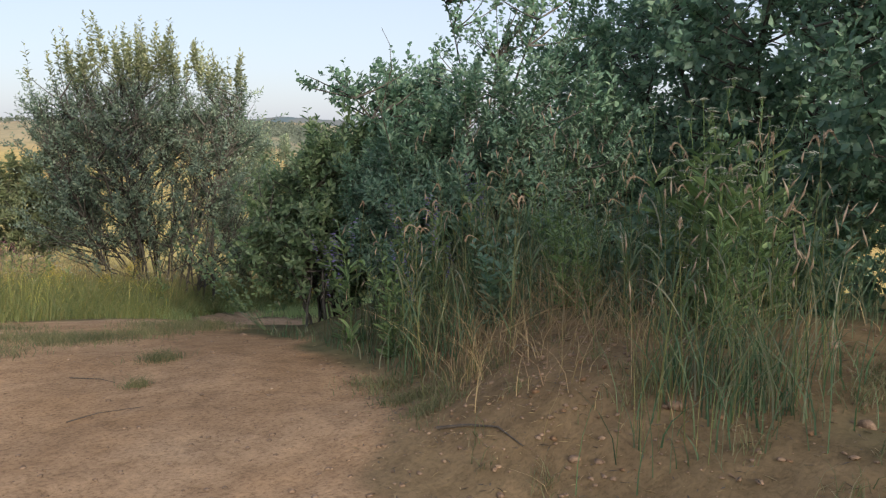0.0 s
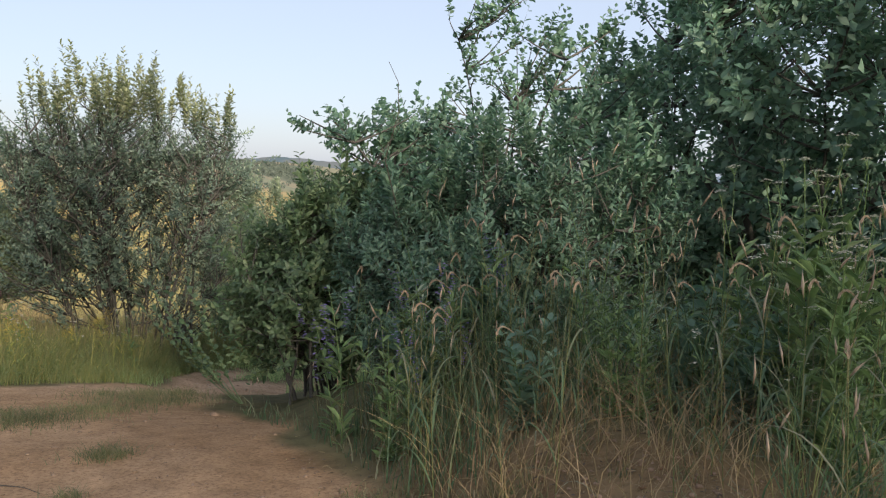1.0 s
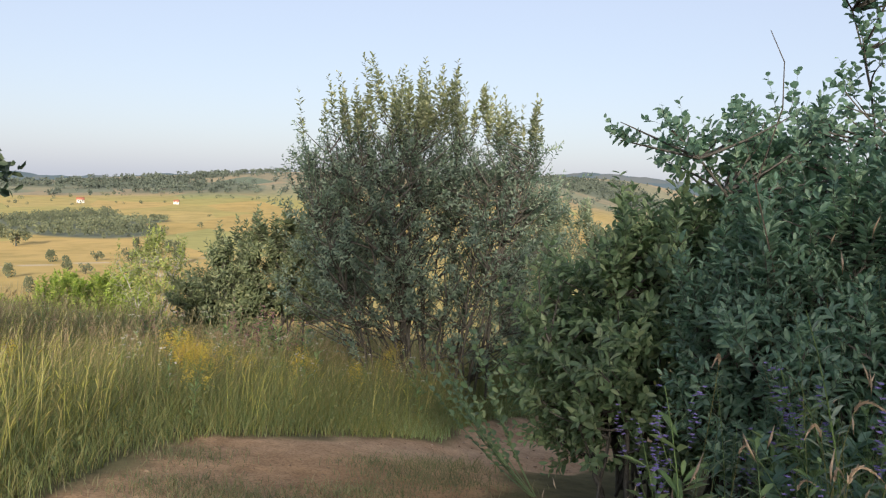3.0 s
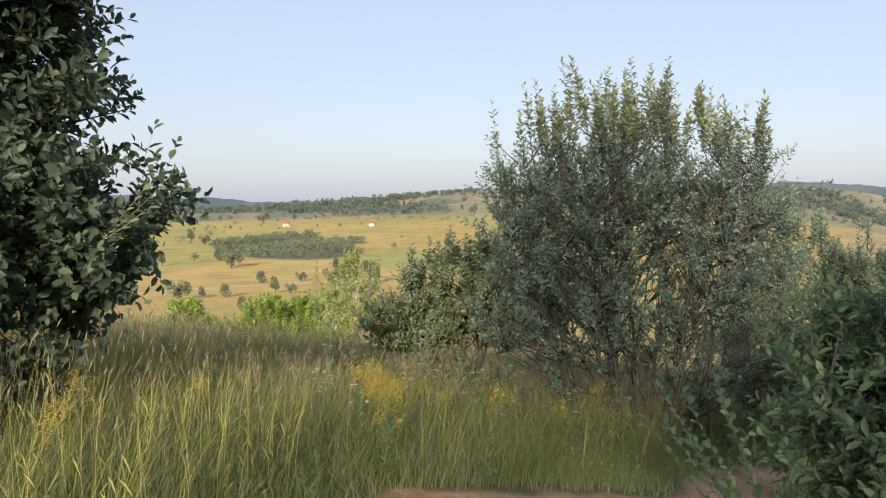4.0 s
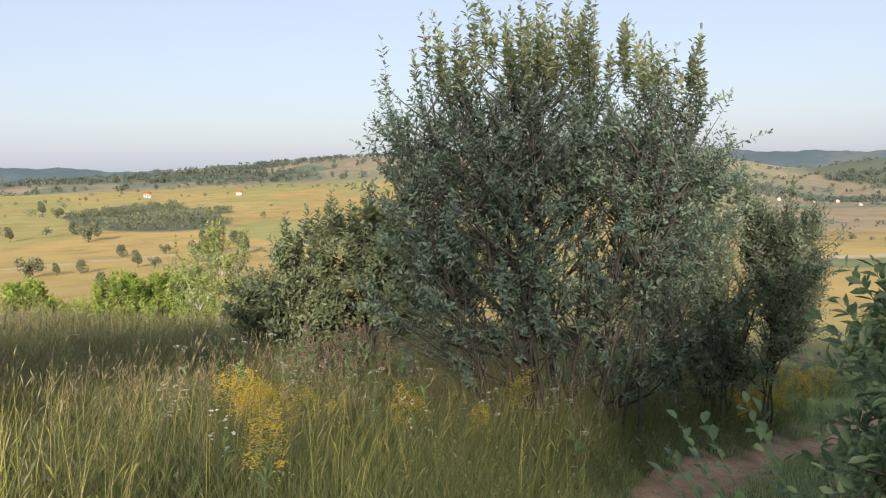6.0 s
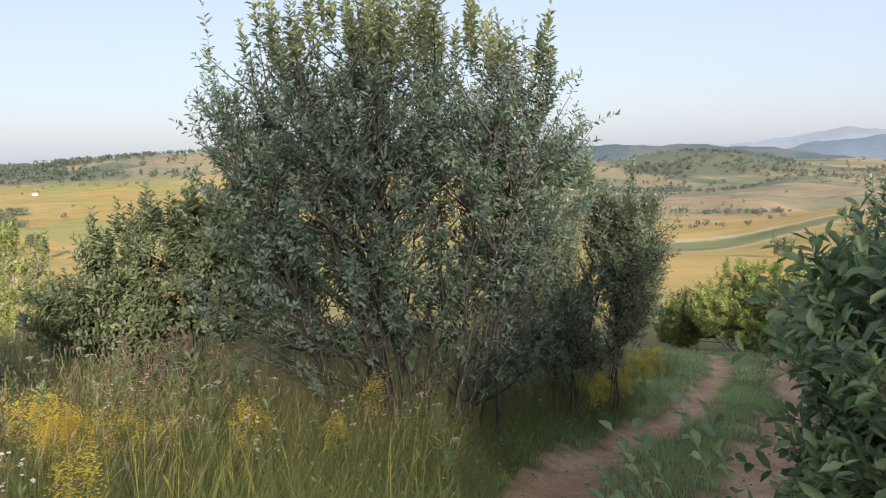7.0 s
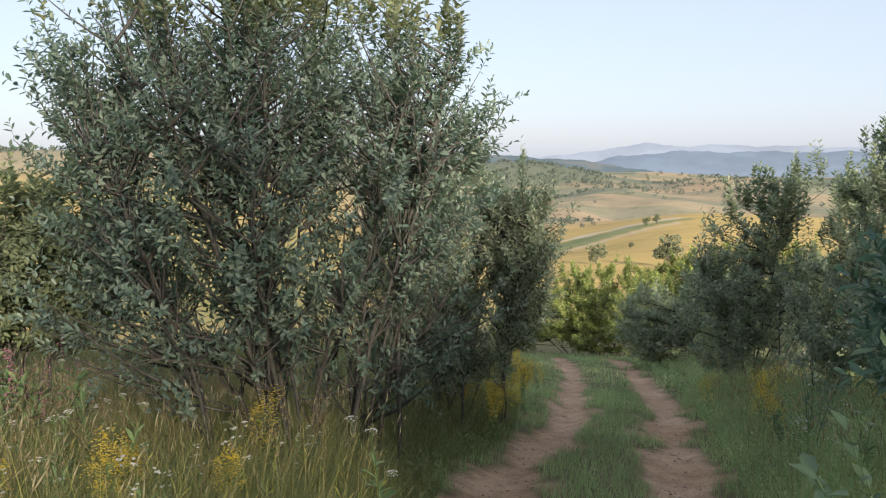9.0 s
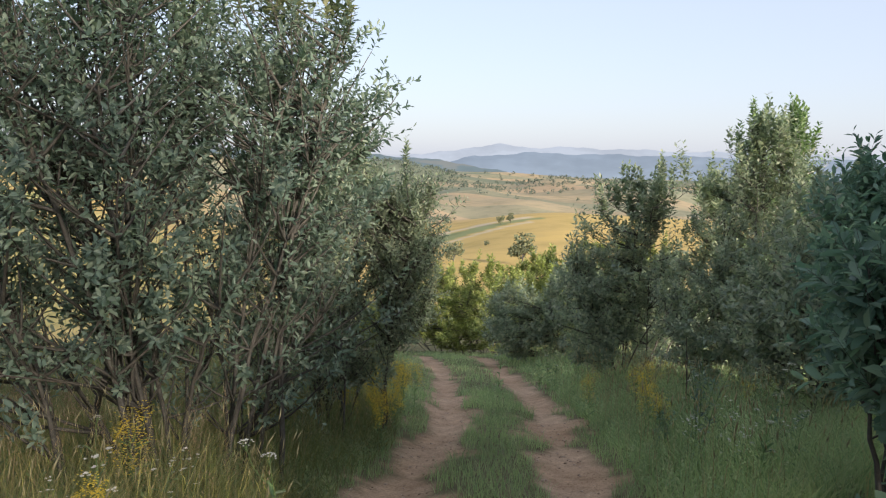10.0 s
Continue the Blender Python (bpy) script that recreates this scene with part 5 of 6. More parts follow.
def make_woods():
    rng = np.random.default_rng(301)

    def pick(n, b0, b1, r0, r1, ok):
        b, r = rng.uniform(b0, b1, n), np.sqrt(rng.uniform(r0 ** 2, r1 ** 2, n))
        x, y = 1.9 + r * np.sin(np.radians(b)), 1.0 + r * np.cos(np.radians(b))
        k = rng.random(n) < ok(x, y, b, r)
        return x[k], y[k]
    x, y = pick(1000, -14, -2, 440, 900, lambda x, y, b, r: far_masks(x, y)[1])
    crowns("far_copse", "dark green copse in a hollow of the fields", x, y, rng.uniform(2.0, 6.5, len(x)), 1, M_FARLEAF, clumps=70)
    x, y = pick(7000, -32, 40, 1350, 2300, lambda x, y, b, r: far_masks(x, y)[1] * 0.9 + 0.08)
    crowns("far_forest", "blue-green forest along the far ridge", x, y, rng.uniform(7, 12, len(x)), 2, M_FARLEAF_B, clumps=32, pines=0.35, leafy=1.7)
    x, y = pick(900, -30, 20, 480, 1400, lambda x, y, b, r: sstep(0.0, 0.5, wave(x, y, 70, 4)) * 0.45 + 0.03)
    crowns("far_hedge_trees", "scattered hedge trees on the far fields", x, y, rng.uniform(3, 7, len(x)), 3, M_FARLEAF, clumps=60)
    x, y = pick(6000, 30, 80, 480, 3000, lambda x, y, b, r: sstep(0.05, 0.5, wave(x, y, 120, 7) + 0.4 * wave(x, y, 35, 2)) * 0.8 + 0.05)
    crowns("valley_trees", "hedges and copses across the hazy valley", x, y, np.clip(np.hypot(x, y) / 200, 2.2, 11) * rng.uniform(0.6, 1.2, len(x)), 4, M_FARLEAF_B, clumps=26, leafy=1.6)
    x, y = pick(130, 33, 46, 275, 420, lambda x, y, b, r: sstep(-0.2, 0.4, wave(x, y, 25, 1)))
    crowns("field_edge_trees", "dark bushes along the edge of the golden field", x, y, rng.uniform(1.6, 3.2, len(x)), 5, M_FARLEAF_B)


make_woods()


def house(seed):
    """A small village house: walls, two-sided roof with overhang, chimney, door and windows."""
    root = thing("village_house", (0, 0, 0), "small white village house with a red tiled roof", "house", "village houses")

    def box(name, x0, x1, y0, y1, z0, z1, mat, parent=None):
        v = [(x, y, z) for z in (z0, z1) for y in (y0, y1) for x in (x0, x1)]
        q = [(0, 2, 3, 1), (4, 5, 7, 6), (0, 1, 5, 4), (2, 6, 7, 3), (0, 4, 6, 2), (1, 3, 7, 5)]
        return under(name, build_mesh(name, v, None, q, mat), parent or root)
    v = [(-4, -3, -1.5), (4, -3, -1.5), (4, 3, -1.5), (-4, 3, -1.5), (-4, -3, 3), (4, -3, 3), (4, 3, 3), (-4, 3, 3), (-4, 0, 5.2), (4, 0, 5.2)]
    wall = under("wall", build_mesh("wall", v, [(4, 8, 7), (5, 6, 9)], [(0, 1, 5, 4), (2, 3, 7, 6), (3, 0, 4, 7), (1, 2, 6, 5)], M_WALL), root)
    rv = [(-4.5, -3.6, 2.7), (4.5, -3.6, 2.7), (4.5, 0, 5.5), (-4.5, 0, 5.5), (4.5, 3.6, 2.7), (-4.5, 3.6, 2.7)]
    rv += [(x, y, z + 0.2) for x, y, z in rv]
    roof = under("roof", build_mesh("roof", rv, None, [(6, 7, 8, 9), (9, 8, 10, 11), (1, 0, 3, 2), (2, 3, 5, 4), (0, 1, 7, 6), (4, 5, 11, 10), (0, 6, 9, 3), (3, 9, 11, 5), (1, 2, 8, 7), (2, 4, 10, 8)], M_ROOF), root)
    box("chimney", 1.4, 2.0, -0.3, 0.3, 4.8, 6.4, M_ROOF)
    box("door", -0.5, 0.5, -3.06, -2.98, -0.1, 2.0, M_BARK)
    for wx in (-2.4, 2.4):
        box("window", wx - 0.5, wx + 0.5, -3.06, -2.98, 0.9, 2.2, M_GLASS)
    return root


first_house = None
for i, (b, r, turn) in enumerate(((-8.5, 1060, 0.2), (-2.7, 1040, -0.2), (31.0, 1350, 0.6), (32.2, 1420, 0.4), (33.1, 1380, 0.9), (34.0, 1460, 0.5), (35.2, 1400, 0.2),
                                  (36.5, 1500, 0.7), (44.5, 1550, 0.4), (45.6, 1620, 0.8), (46.4, 1580, 0.3), (47.2, 1660, 0.6), (37.8, 1300, 0.5), (52.0, 1900, 0.5))):
    x, y = polar(b, r)
    m = Matrix.LocRotScale(on(x, y, 1.2), Euler((0, 0, turn)), None)
    if first_house is None:
        first_house = house(1)
        first_house.matrix_basis = m
    else:
        copy_thing(first_house, m).scale = (0.75, 0.75, 0.75)


# ---- flowers and weeds ----
def florets(soup, centres, size, rng, tilt=1.0):
    """Small petals as folded leaves about each centre."""
    n = len(centres)
    for k in range(4):
        a = k * 1.571 + rng.random(n) * 0.6
        ax = np.stack([np.cos(a), np.sin(a), 0.25 + 0.3 * rng.random(n)], -1)
        soup.leaves(centres, ax, np.tile([0, 0, 1.0], (n, 1)) + rng.normal(size=(n, 3)) * 0.2, size * (0.8 + 0.4 * rng.random(n)), size * 0.9, True)


def herb(name, label, kind, tall, seed, group, petals, leafmat=None):
    """A flowering plant: branched stem, leaves, flower heads. kind: umbel, spray, spike or daisy."""
    rng = np.random.default_rng(seed)
    root = thing(name, (0, 0, 0), label, "flower", group)
    stem, leaf, flower = Soup(), Soup(), Soup()
    bendx, bendy = rng.normal(size=2) * 0.06 * tall
    main = bezier(np.array([0, 0, -0.03]), np.array([0, 0, tall * 0.5]), np.array([bendx, bendy, tall]), 7)
    stem.tube(main, np.linspace(0.004, 0.002, 7), 4)
    heads_at = []
    nb = {"umbel": 2, "spray": 9, "spike": 3, "daisy": 4}[kind]
    for k in range(nb):
        t = 0.5 + 0.5 * (k + 0.5) / nb
        p = main[int(t * 6)]
        a = k * 2.4 + rng.random()
        ln = tall * (0.16 + 0.12 * rng.random())
        e = p + np.array([math.cos(a) * ln * 0.55, math.sin(a) * ln * 0.55, ln])
        stem.tube(bezier(p, p + np.array([math.cos(a), math.sin(a), 0.6]) * ln * 0.4, e, 4), [0.0022, 0.002, 0.0015, 0.001], 3)
        heads_at.append(e)
    heads_at.append(main[-1])
    for e in heads_at:
        if kind == "umbel":
            rr = 0.022 + 0.022 * rng.random()
            m = 26
            a, q = rng.random(m) * 6.283, np.sqrt(rng.random(m))
            c = e + np.stack([np.cos(a) * q * rr, np.sin(a) * q * rr, 0.02 + 0.012 * (1 - q)], -1)
            for cc in c[::3]:
                stem.tube([e - np.array([0, 0, 0.02]), (e + cc) / 2, cc], [0.001, 0.0008, 0.0006], 3)
            disc = Soup()
            florets(disc, c, np.full(m, 0.006), rng)
            under("flower_head", disc.mesh("flower_head", petals), root)
        elif kind == "spray":
            m = 56
            c = e + rng.normal(size=(m, 3)) * np.array([0.024, 0.024, 0.04])
            florets(flower, c, np.full(m, 0.0078), rng)
        elif kind == "spike":
            m = 16
            t = rng.random(m)
            c = e + np.stack([rng.normal(size=m) * 0.012, rng.normal(size=m) * 0.012, -t * tall * 0.3], -1)
            florets(flower, c, np.full(m, 0.013), rng)
        else:
            florets(flower, e[None] + np.zeros((1, 3)), np.array([0.016]), rng)
            florets(flower, e[None] + rng.normal(size=(2, 3)) * 0.02, np.full(2, 0.011), rng)
    m = int(20 * tall / 0.6)
    t = rng.random(m) ** 1.2 * 0.8
    base = main[np.minimum((t * 6).astype(int), 5)] + (main[1] - main[0]) * ((t * 6) % 1)[:, None]
    a = rng.random(m) * 6.283
    ax = np.stack([np.cos(a), np.sin(a), 0.5 + 0.4 * rng.random(m)], -1)
    L = tall * (0.10 + 0.09 * rng.random(m))
    leaf.leaves(base, ax, np.tile([0, 0, 1.0], (m, 1)), L, L * 0.22)
    under("stem", stem.mesh("stem", M_HERB), root)
    under("leaves", leaf.mesh("leaves", leafmat or M_HERB), root)
    if kind != "umbel":
        tagged(under("blossom", flower.mesh("blossom", petals), root), kind="stuff")
    return root


def plant_many(protos_, spots, seed, lo=0.8, hi=1.2):
    rng = np.random.default_rng(seed)
    for i, (x, y) in enumerate(spots):
        m = Matrix.LocRotScale(on(x, y), Euler((rng.normal() * 0.08, rng.normal() * 0.08, rng.random() * 6.28)), None)
        k = i % len(protos_)
        if i < len(protos_):
            ob = protos_[k]
            ob.matrix_basis = m
        else:
            ob = copy_thing(protos_[k], m)
        s = lo + (hi - lo) * rng.random()
        ob.scale = (s, s, s)


def spots(seed, groups):
    rng = np.random.default_rng(seed)
    out = []
    for cx, cy, rx, ry, n in groups:
        out += [(cx + rng.normal() * rx, cy + rng.normal() * ry) for _ in range(n)]
    clear = dirt_mask(np.array([p[0] for p in out]), np.array([p[1] for p in out])) < 0.3
    return [p for p, c in zip(out, clear) if c]


plant_many([herb("ragwort", "bright yellow ragwort in bloom among meadow grass", "spray", 0.58, 401 + k, "yellow flowers in the meadow", M_YELLOW) for k in range(3)],
           spots(1, ((1.63, 7.45, 0.1, 0.12, 9), (2.0, 7.5, 0.2, 0.25, 3), (1.86, 5.7, 0.05, 0.06, 1), (2.8, 7.7, 0.25, 0.25, 3), (3.86, 8.08, 0.03, 0.04, 1), (0.0, 6.0, 0.4, 0.5, 2), (7.7, 10.6, 0.4, 0.4, 6), (8.4, 11.4, 0.4, 0.4, 5), (6.9, 9.5, 0.35, 0.3, 4), (9.2, 12.4, 0.5, 0.7, 6), (11.5, 15.2, 0.8, 0.9, 6), (10.4, 8.9, 0.6, 0.45, 4), (8.9, 7.6, 0.3, 0.3, 2), (12.6, 10.3, 0.5, 0.4, 3), (0.1, 4.4, 0.2, 0.3, 1))), 11, 0.75, 1.1)
plant_many([herb("wild_carrot", "white umbels of wild carrot above the grass", "umbel", 0.72, 411 + k, "white umbels", M_WHITE) for k in range(3)],
           spots(2, ((3.73, 8.43, 0.02, 0.02, 1), (2.62, 7.8, 0.15, 0.1, 3), (2.2, 9.4, 0.8, 0.5, 4), (1.0, 8.8, 1.0, 0.8, 5), (3.0, 7.2, 0.4, 0.3, 1), (4.95, -0.9, 0.4, 0.4, 8), (5.6, -0.6, 0.4, 0.4, 6), (4.2, -0.9, 0.2, 0.2, 3),
                     (7.4, 6.2, 0.3, 0.15, 2), (10.5, 7.8, 0.8, 0.4, 4), (-0.5, 9.5, 1.0, 0.8, 8), (13.5, 12.6, 1.0, 0.6, 6))), 12, 0.8, 1.15)
plant_many([herb("wild_carrot", "tall white umbels of wild carrot on the bank", "umbel", 1.0, 415 + k, "white umbels on the bank", M_WHITE) for k in range(3)],
           spots(7, ((4.5, -0.9, 0.25, 0.3, 9), (5.0, -0.7, 0.3, 0.3, 7), (4.2, -1.2, 0.2, 0.2, 3))), 18, 0.85, 1.15)
plant_many([herb("daisy_fleabane", "small white daisies on thin branched stems", "daisy", 0.5, 421 + k, "small white flowers", M_WHITE) for k in range(3)],
           spots(3, ((2.6, 7.2, 0.7, 0.5, 6), (3.6, 7.9, 0.4, 0.3, 4), (1.2, 6.4, 0.6, 0.6, 3), (7.9, 6.5, 0.25, 0.15, 5), (4.1, -0.7, 0.3, 0.3, 4), (2.0, 8.6, 0.8, 0.6, 7), (8.5, 7.0, 0.3, 0.2, 3))), 13)
plant_many([herb("bellflower", "violet-blue bellflower on a tall stem", "spike", 0.85, 431 + k, "blue flowers on the bank", M_BLUE) for k in range(3)],
           spots(4, ((4.05, 1.05, 0.2, 0.25, 6), (3.85, 1.5, 0.12, 0.15, 3), (3.75, 0.6, 0.1, 0.1, 1))), 14, 0.8, 1.15)
plant_many([herb("fireweed", "faded pink fireweed by the willow", "spike", 0.95, 441 + k, "pink flowers by the willow", M_MAGENTA) for k in range(2)],
           spots(5, ((2.3, 10.0, 0.35, 0.25, 9), (3.0, 9.7, 0.3, 0.25, 6), (1.4, 10.2, 0.3, 0.2, 4))), 15, 0.75, 1.0)


def weed(seed, label, tall, leafsize, slim, mat):
    """A leafy roadside weed with several stems."""
    rng = np.random.default_rng(seed)
    root = thing("leafy_weed", (0, 0, 0), label, "weed", "weeds on the bank")
    stem, leaf = Soup(), Soup()
    for k in range(5):
        a = k * 1.257 + rng.random()
        e = np.array([math.cos(a) * 0.16, math.sin(a) * 0.16, tall * (0.7 + 0.4 * rng.random())])
        p = bezier(np.array([0.02 * math.cos(a), 0.02 * math.sin(a), -0.03]), e * np.array([0.2, 0.2, 0.6]), e, 8)
        stem.tube(p, np.linspace(0.004, 0.0015, 8), 4)
        m = 26
        t = np.sort(rng.random(m)) * 6.99
        j = t.astype(int)
        base = p[j] + (p[np.minimum(j + 1, 7)] - p[j]) * (t - j)[:, None]
        an = np.arange(m) * 2.4 + rng.random(m) * 0.5
        ax = np.stack([np.cos(an), np.sin(an), 0.45 + 0.4 * rng.random(m)], -1)
        L = leafsize * (1.15 - 0.08 * t) * (0.7 + 0.5 * rng.random(m))
        leaf.leaves(base, ax, np.tile([0, 0, 1.0], (m, 1)) + rng.normal(size=(m, 3)) * 0.2, L, L * slim)
    under("stem", stem.mesh("stem", M_HERB), root)
    under("leaves", leaf.mesh("leaves", mat), root)
    return root


plant_many([weed(451, "leafy dark green weed on the clay bank", 0.75, 0.085, 0.3, M_HERB), weed(452, "grey-green mugwort on the clay bank", 0.95, 0.07, 0.24, M_WILLOW), weed(453, "broad-leaved weed among the bank grass", 0.6, 0.11, 0.5, M_BROAD)],
           spots(6, ((3.75, 0.75, 0.2, 0.3, 8), (4.4, 0.3, 0.4, 0.5, 12), (4.6, -0.6, 0.4, 0.4, 12), (5.2, -1.2, 0.5, 0.4, 12), (4.3, 1.3, 0.35, 0.35, 8), (5.4, 0.8, 0.6, 0.6, 8), (3.65, -1.6, 0.2, 0.15, 8), (3.5, 0.75, 0.07, 0.3, 9), (3.36, 0.3, 0.08, 0.15, 5),
                     (5.6, -2.0, 0.5, 0.4, 8), (8.4, 6.6, 0.5, 0.3, 3), (9.6, 7.3, 0.6, 0.4, 3), (11.2, 8.4, 0.8, 0.5, 4))), 16, 0.75, 1.2)


def reed(seed, tall, nod):
    """A reed grass stem: curved stalk, long leaves and a nodding feathery plume."""
    rng = np.random.default_rng(seed)
    root = thing("reed_grass", (0, 0, 0), "tall reed grass with a nodding beige plume", "grass", "reeds on the bank")
    stem, leaf, plume = Soup(), Soup(), Soup()
    top = np.array([nod * 0.35, 0.0, tall])
    p = bezier(np.array([0, 0, -0.03]), np.array([0, 0, tall * 0.6]), top, 10)
    stem.tube(p, np.linspace(0.0028, 0.0014, 10), 4)
    arc = bezier(top, top + np.array([nod * 0.1, 0, 0.09]), top + np.array([nod * 0.55, 0, 0.03 - abs(nod) * 0.2]), 12)
    stem.tube(arc, np.linspace(0.0014, 0.0006, 12), 3)
    m = 210
    t = rng.random(m) ** 0.9 * 10.99
    j = t.astype(int)
    base = arc[j] + (arc[j + 1] - arc[j]) * (t - j)[:, None]
    d = unit(arc[j + 1] - arc[j])
    ax = d + unit(rng.normal(size=(m, 3))) * 0.3 + np.array([0, 0, -0.15])
    L = (0.012 + 0.014 * rng.random(m)) * (1.15 - 0.06 * t)
    plume.leaves(base, ax, rng.normal(size=(m, 3)), L, L * 0.25, True)
    m = 6
    t = 0.15 + 0.55 * rng.random(m)
    base = p[(t * 9).astype(int)]
    a = rng.random(m) * 6.283
    for b, an in zip(base, a):
        ln = 0.22 + 0.2 * rng.random()
        q = bezier(b, b + np.array([math.cos(an) * ln * 0.35, math.sin(an) * ln * 0.35, ln * 0.7]), b + np.array([math.cos(an) * ln, math.sin(an) * ln, ln * 0.35]), 7)
        side = np.array([-math.sin(an), math.cos(an), 0]) * 0.004
        w = np.array([0.6, 1, 1, 0.9, 0.7, 0.4, 0.05])[:, None]
        i = np.arange(6)
        leaf.add(np.concatenate([q - side * w, q + side * w]), quads=np.stack([i, i + 1, i + 8, i + 7], -1))
    under("stem", stem.mesh("stem", M_BANKSTALK), root)
    under("leaves", leaf.mesh("leaves", M_BANK), root)
    under("plume", plume.mesh("plume", M_PINK), root, "feathery beige plume")
    return root


def plant_reeds():
    kinds = [reed(461, 1.0, 0.16), reed(462, 0.92, 0.24), reed(463, 1.08, -0.12)]
    rng = np.random.default_rng(17)
    spots_ = [(3.5, -0.22), (3.36, -0.14), (3.62, -0.3), (3.6, -0.05), (3.44, 0.66), (3.85, -0.4), (3.95, -0.65)]
    spots_ += [(4.15 + rng.normal() * 0.45, -0.5 + rng.normal() * 0.55) for _ in range(24)] + [(3.65 + rng.normal() * 0.16, -1.55 + rng.normal() * 0.2) for _ in range(12)]
    spots_ += [(4.15 + rng.normal() * 0.3, 0.9 + rng.normal() * 0.35) for _ in range(14)] + [(3.62 + rng.normal() * 0.12, 0.75 + rng.normal() * 0.25) for _ in range(6)]
    spots_ = [q for q in spots_ if inside(q[0], q[1], PAD) > 0.12]
    for i, (x, y) in enumerate(spots_):
        m = Matrix.LocRotScale(on(x, y), Euler((rng.normal() * 0.07, rng.normal() * 0.07, rng.normal() * 0.7)), None)
        ob = kinds[i] if i < 3 else copy_thing(kinds[i % 3], m)
        ob.matrix_basis = m
        k = 0.65 + 0.35 * rng.random()
        ob.scale = (k, k, k)


plant_reeds()


# ---- dead wood, stones ----
def twig(name, label, pts, r, mat=None, cat="twig", side=()):
    o = np.array(pts[0])
    root = thing(name, tuple(o), label, cat)
    s = Soup()
    p = np.array(pts) - o
    s.tube(p, np.linspace(r, r * 0.35, len(p)), 6)
    for i, d in side:
        s.tube([p[i], p[i] + np.array(d) * 0.5 + np.array([0, 0, 0.01]), p[i] + np.array(d)], [r * 0.5, r * 0.35, r * 0.15], 4)
    under("stick", s.mesh("stick", mat or M_DEADWOOD, True), root)
    return root


def lying(points, lift=0.012):
    return [on(x, y, lift) for x, y in points]


twig("fallen_twig", "dry dark twig lying on the clay bank", lying([(2.84, -0.52), (2.9, -0.68), (2.93, -0.85), (2.9, -1.05)]), 0.008)
twig("fallen_twig", "thin grey twig lying on the road", lying([(1.55, 1.0), (1.72, 1.06), (1.95, 1.02)], 0.006), 0.004)
twig("fallen_twig", "thin bent twig on the trodden clay", lying([(1.75, 1.9), (1.9, 1.75), (1.95, 1.62)], 0.006), 0.004)
twig("fallen_stalk", "pale dry stalk lying on the bank top", lying([(3.7, 0.05), (3.9, -0.1), (4.1, -0.22)], 0.02), 0.006, M_STRAW)
twig("bare_branch", "thin bare branch standing above the bushes", [(4.75, 2.45, 0.45), (4.42, 2.2, 1.5), (4.16, 2.1, 2.1), (4.19, 1.99, 2.42), (4.14, 1.93, 2.6), (4.06, 1.92, 2.72)], 0.0045, M_DEADWOOD, "branch",
     ((2, (-0.06, 0.05, 0.28)), (1, (0.1, 0.1, 0.4))))
twig("dead_branch", "low dead branch reaching out of the willow", [(3.95, 8.75, -0.15), (3.6, 8.45, 0.35), (3.2, 8.15, 0.52), (2.7, 7.85, 0.54)], 0.007, M_DEADWOOD, "branch",
     ((1, (-0.3, 0.25, 0.12)), (2, (-0.2, -0.1, 0.15)), (2, (-0.3, 0.2, -0.05))))
twig("dock_stalk", "dark brown dried dock stalk beside the verge", [on(10.9, 8.6, -0.03), on(10.92, 8.6, 0.5), on(10.9, 8.62, 1.05)], 0.014, M_DEADWOOD, "weed",
     ((1, (0.08, 0.05, 0.3)), (1, (-0.08, 0.0, 0.32)), (1, (0.03, -0.08, 0.25))))


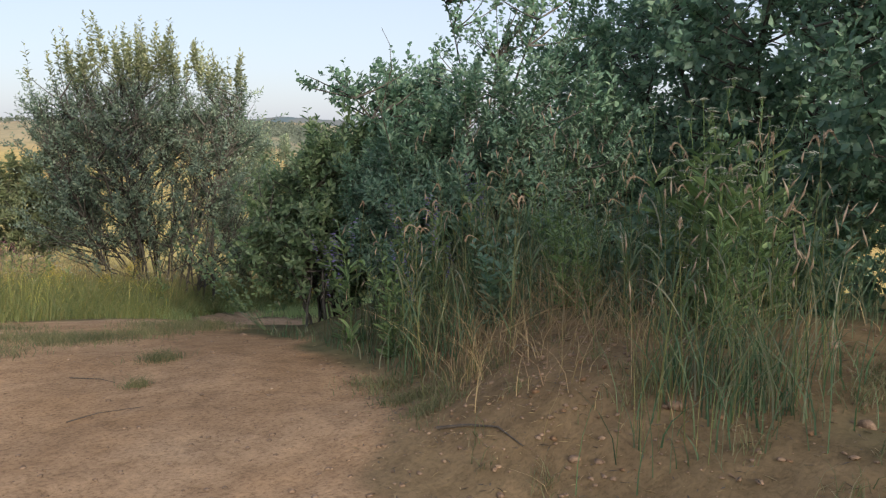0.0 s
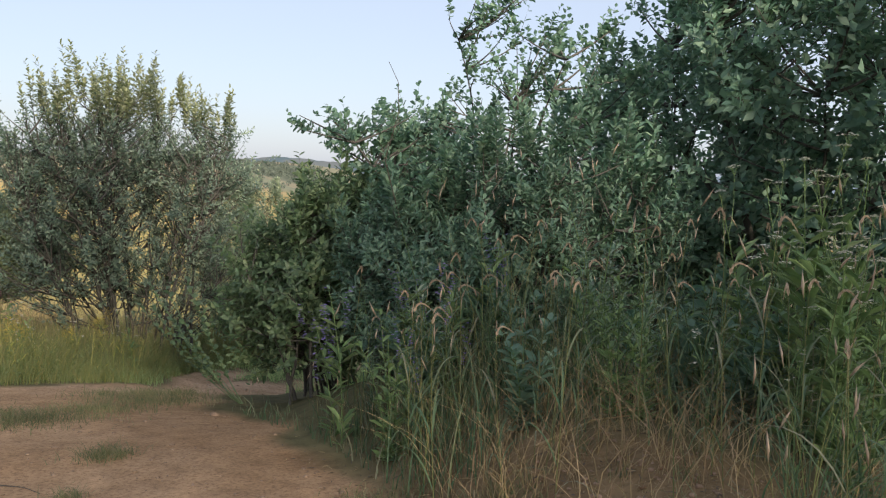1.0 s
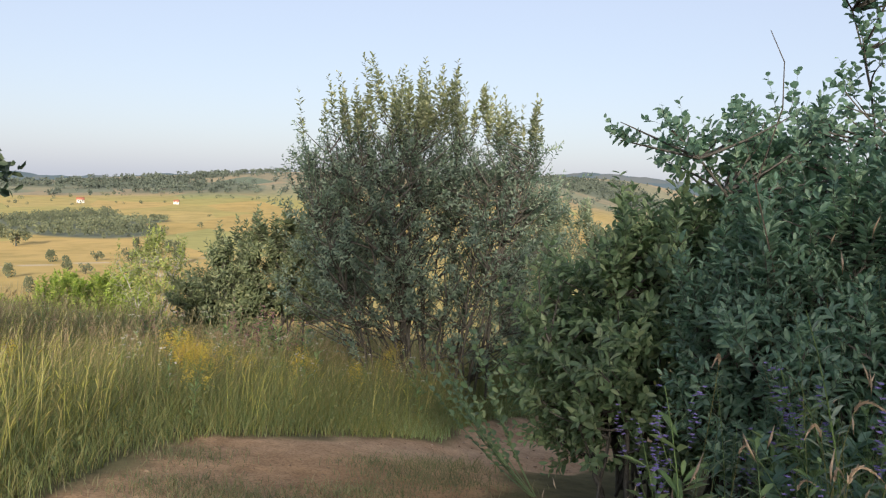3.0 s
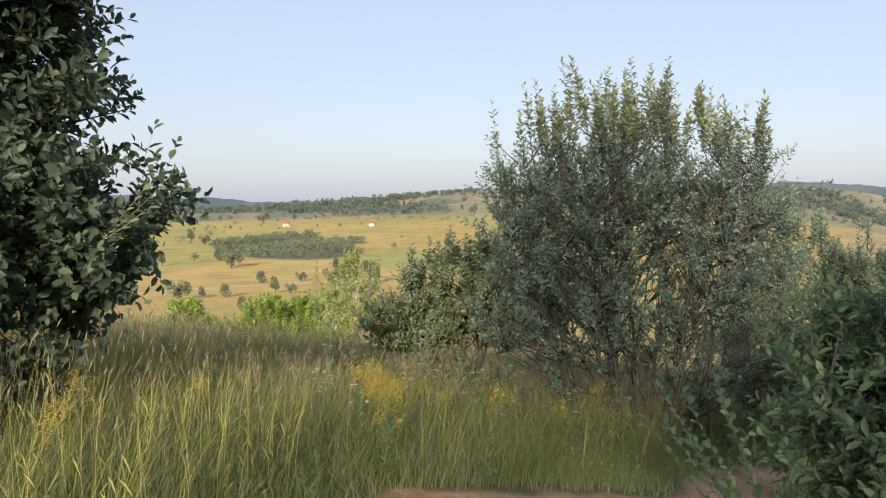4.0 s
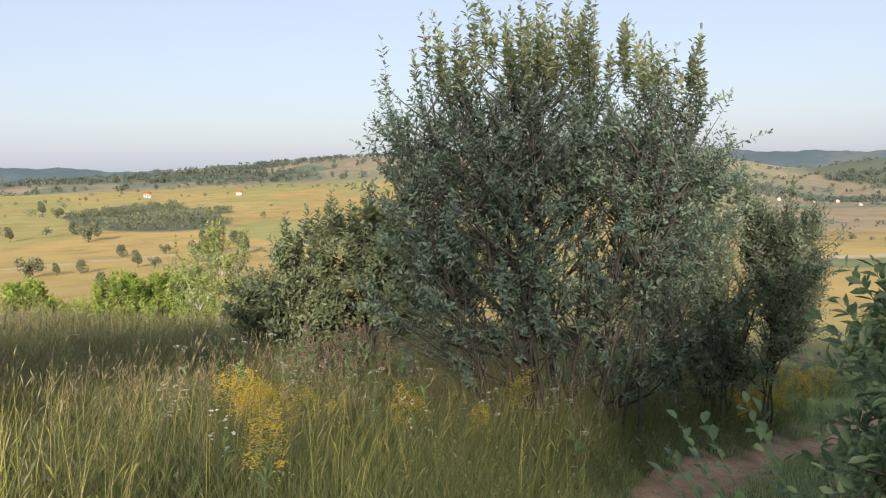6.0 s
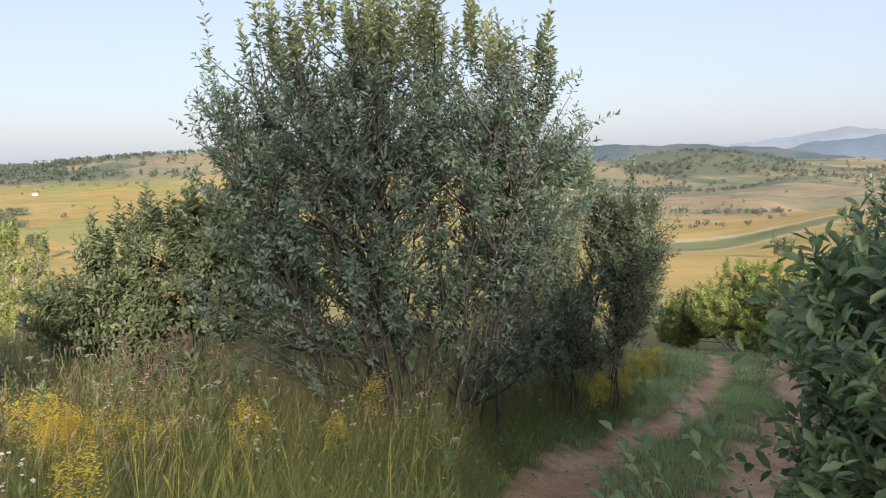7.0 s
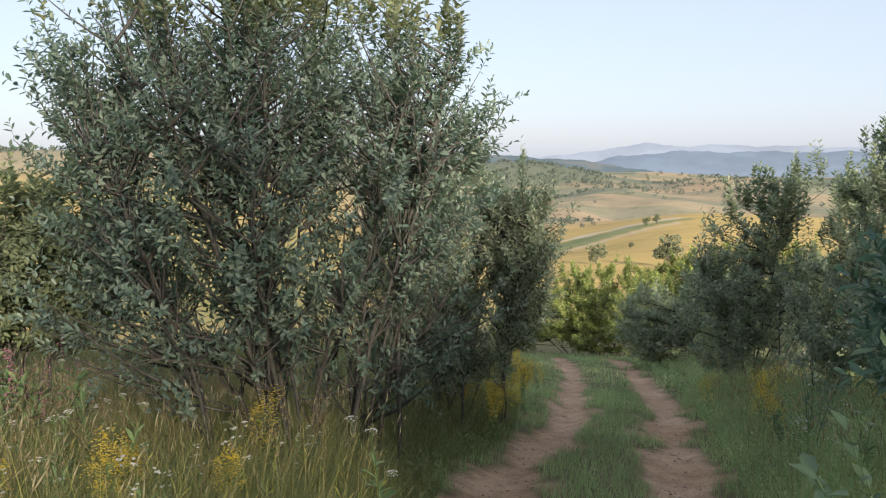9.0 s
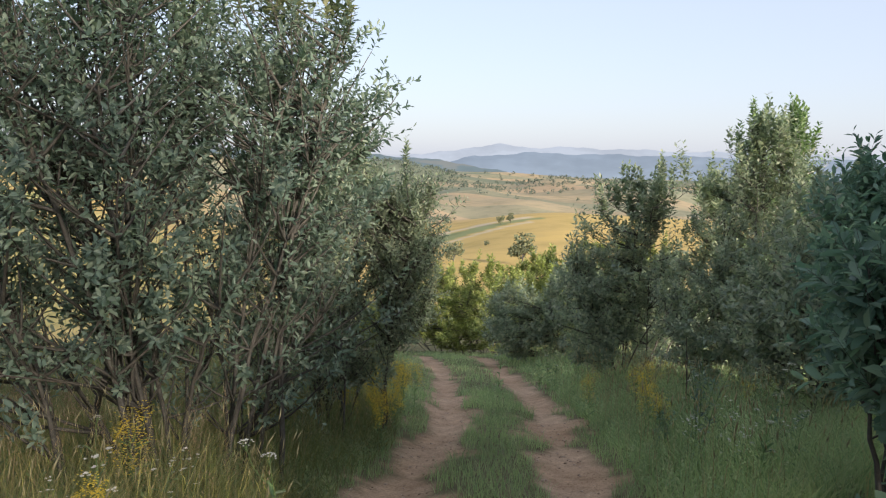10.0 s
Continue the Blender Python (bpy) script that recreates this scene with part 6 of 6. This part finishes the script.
def make_stones():
    rng = np.random.default_rng(501)
    bm = bmesh.new()
    bmesh.ops.create_icosphere(bm, subdivisions=1, radius=1.0)
    bv = np.array([v.co[:] for v in bm.verts])
    bf = np.array([[v.index for v in f.verts] for f in bm.faces])
    bm.free()

    def rocks(n, x, y, size):
        v = bv[None] * (1 + 0.22 * rng.normal(size=(n, len(bv), 1)))
        v = v * (size[:, None] * np.stack([0.6 + 0.5 * rng.random(n), 0.6 + 0.5 * rng.random(n), 0.3 + 0.25 * rng.random(n)], -1))[:, None, :]
        v = v + np.stack([x, y, height(x, y) + size * 0.12], -1)[:, None]
        return v, (bf[None] + (np.arange(n) * len(bv))[:, None, None]).reshape(-1, 3)
    # loose crumbs of clay on the road and bank
    n = 9000
    x, y = rng.uniform(-0.5, 10.5, n), rng.uniform(-3.2, 12, n)
    k = (dirt_mask(x, y) > 0.5) & (rng.random(n) < 0.95)
    x, y = x[k], y[k]
    x = np.concatenate([x, 3.2 + rng.normal(size=700) * 0.5])
    y = np.concatenate([y, -0.8 + rng.normal(size=700) * 0.7])
    v, f = rocks(len(x), x, y, 0.004 + 0.016 * rng.random(len(x)) ** 2.5)
    tagged(new("clay_crumbs", build_mesh("clay_crumbs", v, f, None, M_STONE)), "loose crumbs of clay and grit on the road", "gravel", kind="stuff")
    # broken clods of clay on the bank
    x, y = np.concatenate([3.25 + rng.normal(size=60) * 0.28, 3.9 + rng.normal(size=40) * 0.35]), np.concatenate([-0.5 + rng.normal(size=60) * 0.5, -1.9 + rng.normal(size=40) * 0.3])
    k = inside(x, y, PAD) > 0.1
    x, y = x[k], y[k]
    v, f = rocks(len(x), x, y, 0.006 + 0.02 * rng.random(len(x)) ** 2)
    tagged(new("clay_clods", build_mesh("clay_clods", v, f, None, M_CLOD)), "broken clods of reddish clay on the bank", "soil", kind="stuff")
    # coarser stones pressed into the ruts
    n = 2600
    x, y = rng.uniform(3.0, 12, n), rng.uniform(4.2, 13, n)
    k = (dirt_mask(x, y) > 0.55) & (np.minimum(dist_line(x, y, RUT_L)[0], dist_line(x, y, RUT_R)[0]) < 0.35)
    x, y = x[k], y[k]
    v, f = rocks(len(x), x, y, 0.006 + 0.018 * rng.random(len(x)) ** 2)
    tagged(new("rut_stones", build_mesh("rut_stones", v, f, None, M_PEBBLE)), "pale stones pressed into the clay ruts", "gravel", kind="stuff")
    for px, py, s in ((3.31, -1.49, 0.055), (2.95, -1.3, 0.03), (3.2, 0.9, 0.03), (4.35, -1.55, 0.06), (3.05, -1.05, 0.022), (3.6, -2.1, 0.04), (2.7, 0.2, 0.018), (3.45, 3.3, 0.045)):
        v, f = rocks(1, np.array([px]), np.array([py]), np.array([s]))
        o = np.array([px, py, float(height(px, py))])
        ob = tagged(new("stone", build_mesh("stone", v - o, f, None, M_STONE, True)), "small rough reddish stone lying on the clay", "stone", "stones on the bank")
        ob.location = o



def make_litter():
    """Dry leaf blades and twig bits lying on the clay."""
    rng = np.random.default_rng(502)
    for name, label, mat, n, wide_ in (("dry_litter", "pale dry grass bits lying on the clay bank", M_STRAW, 1100, 0.004), ("dark_litter", "dark dead twigs and leaf bits on the clay bank", M_DEADWOOD, 1300, 0.005)):
        x, y = 3.3 + rng.normal(size=n) * 0.6, -0.5 + rng.normal(size=n) * 1.2
        k = (inside(x, y, PAD) > -0.25) & (x < 5.5)
        x, y, n = x[k], y[k], int(k.sum())
        a = rng.random(n) * 6.283
        L = 0.015 + 0.06 * rng.random(n) ** 2
        ax = np.stack([np.cos(a), np.sin(a), 0.12 * rng.normal(size=n)], -1)
        soup = Soup()
        soup.leaves(np.stack([x, y, height(x, y) + 0.006], -1), ax, np.tile([0, 0, 1.0], (n, 1)) + rng.normal(size=(n, 3)) * 0.25, L, wide_ * (0.6 + rng.random(n)), True)
        tagged(new(name, soup.mesh(name, mat)), label, "litter", kind="stuff")


make_stones()
make_litter()
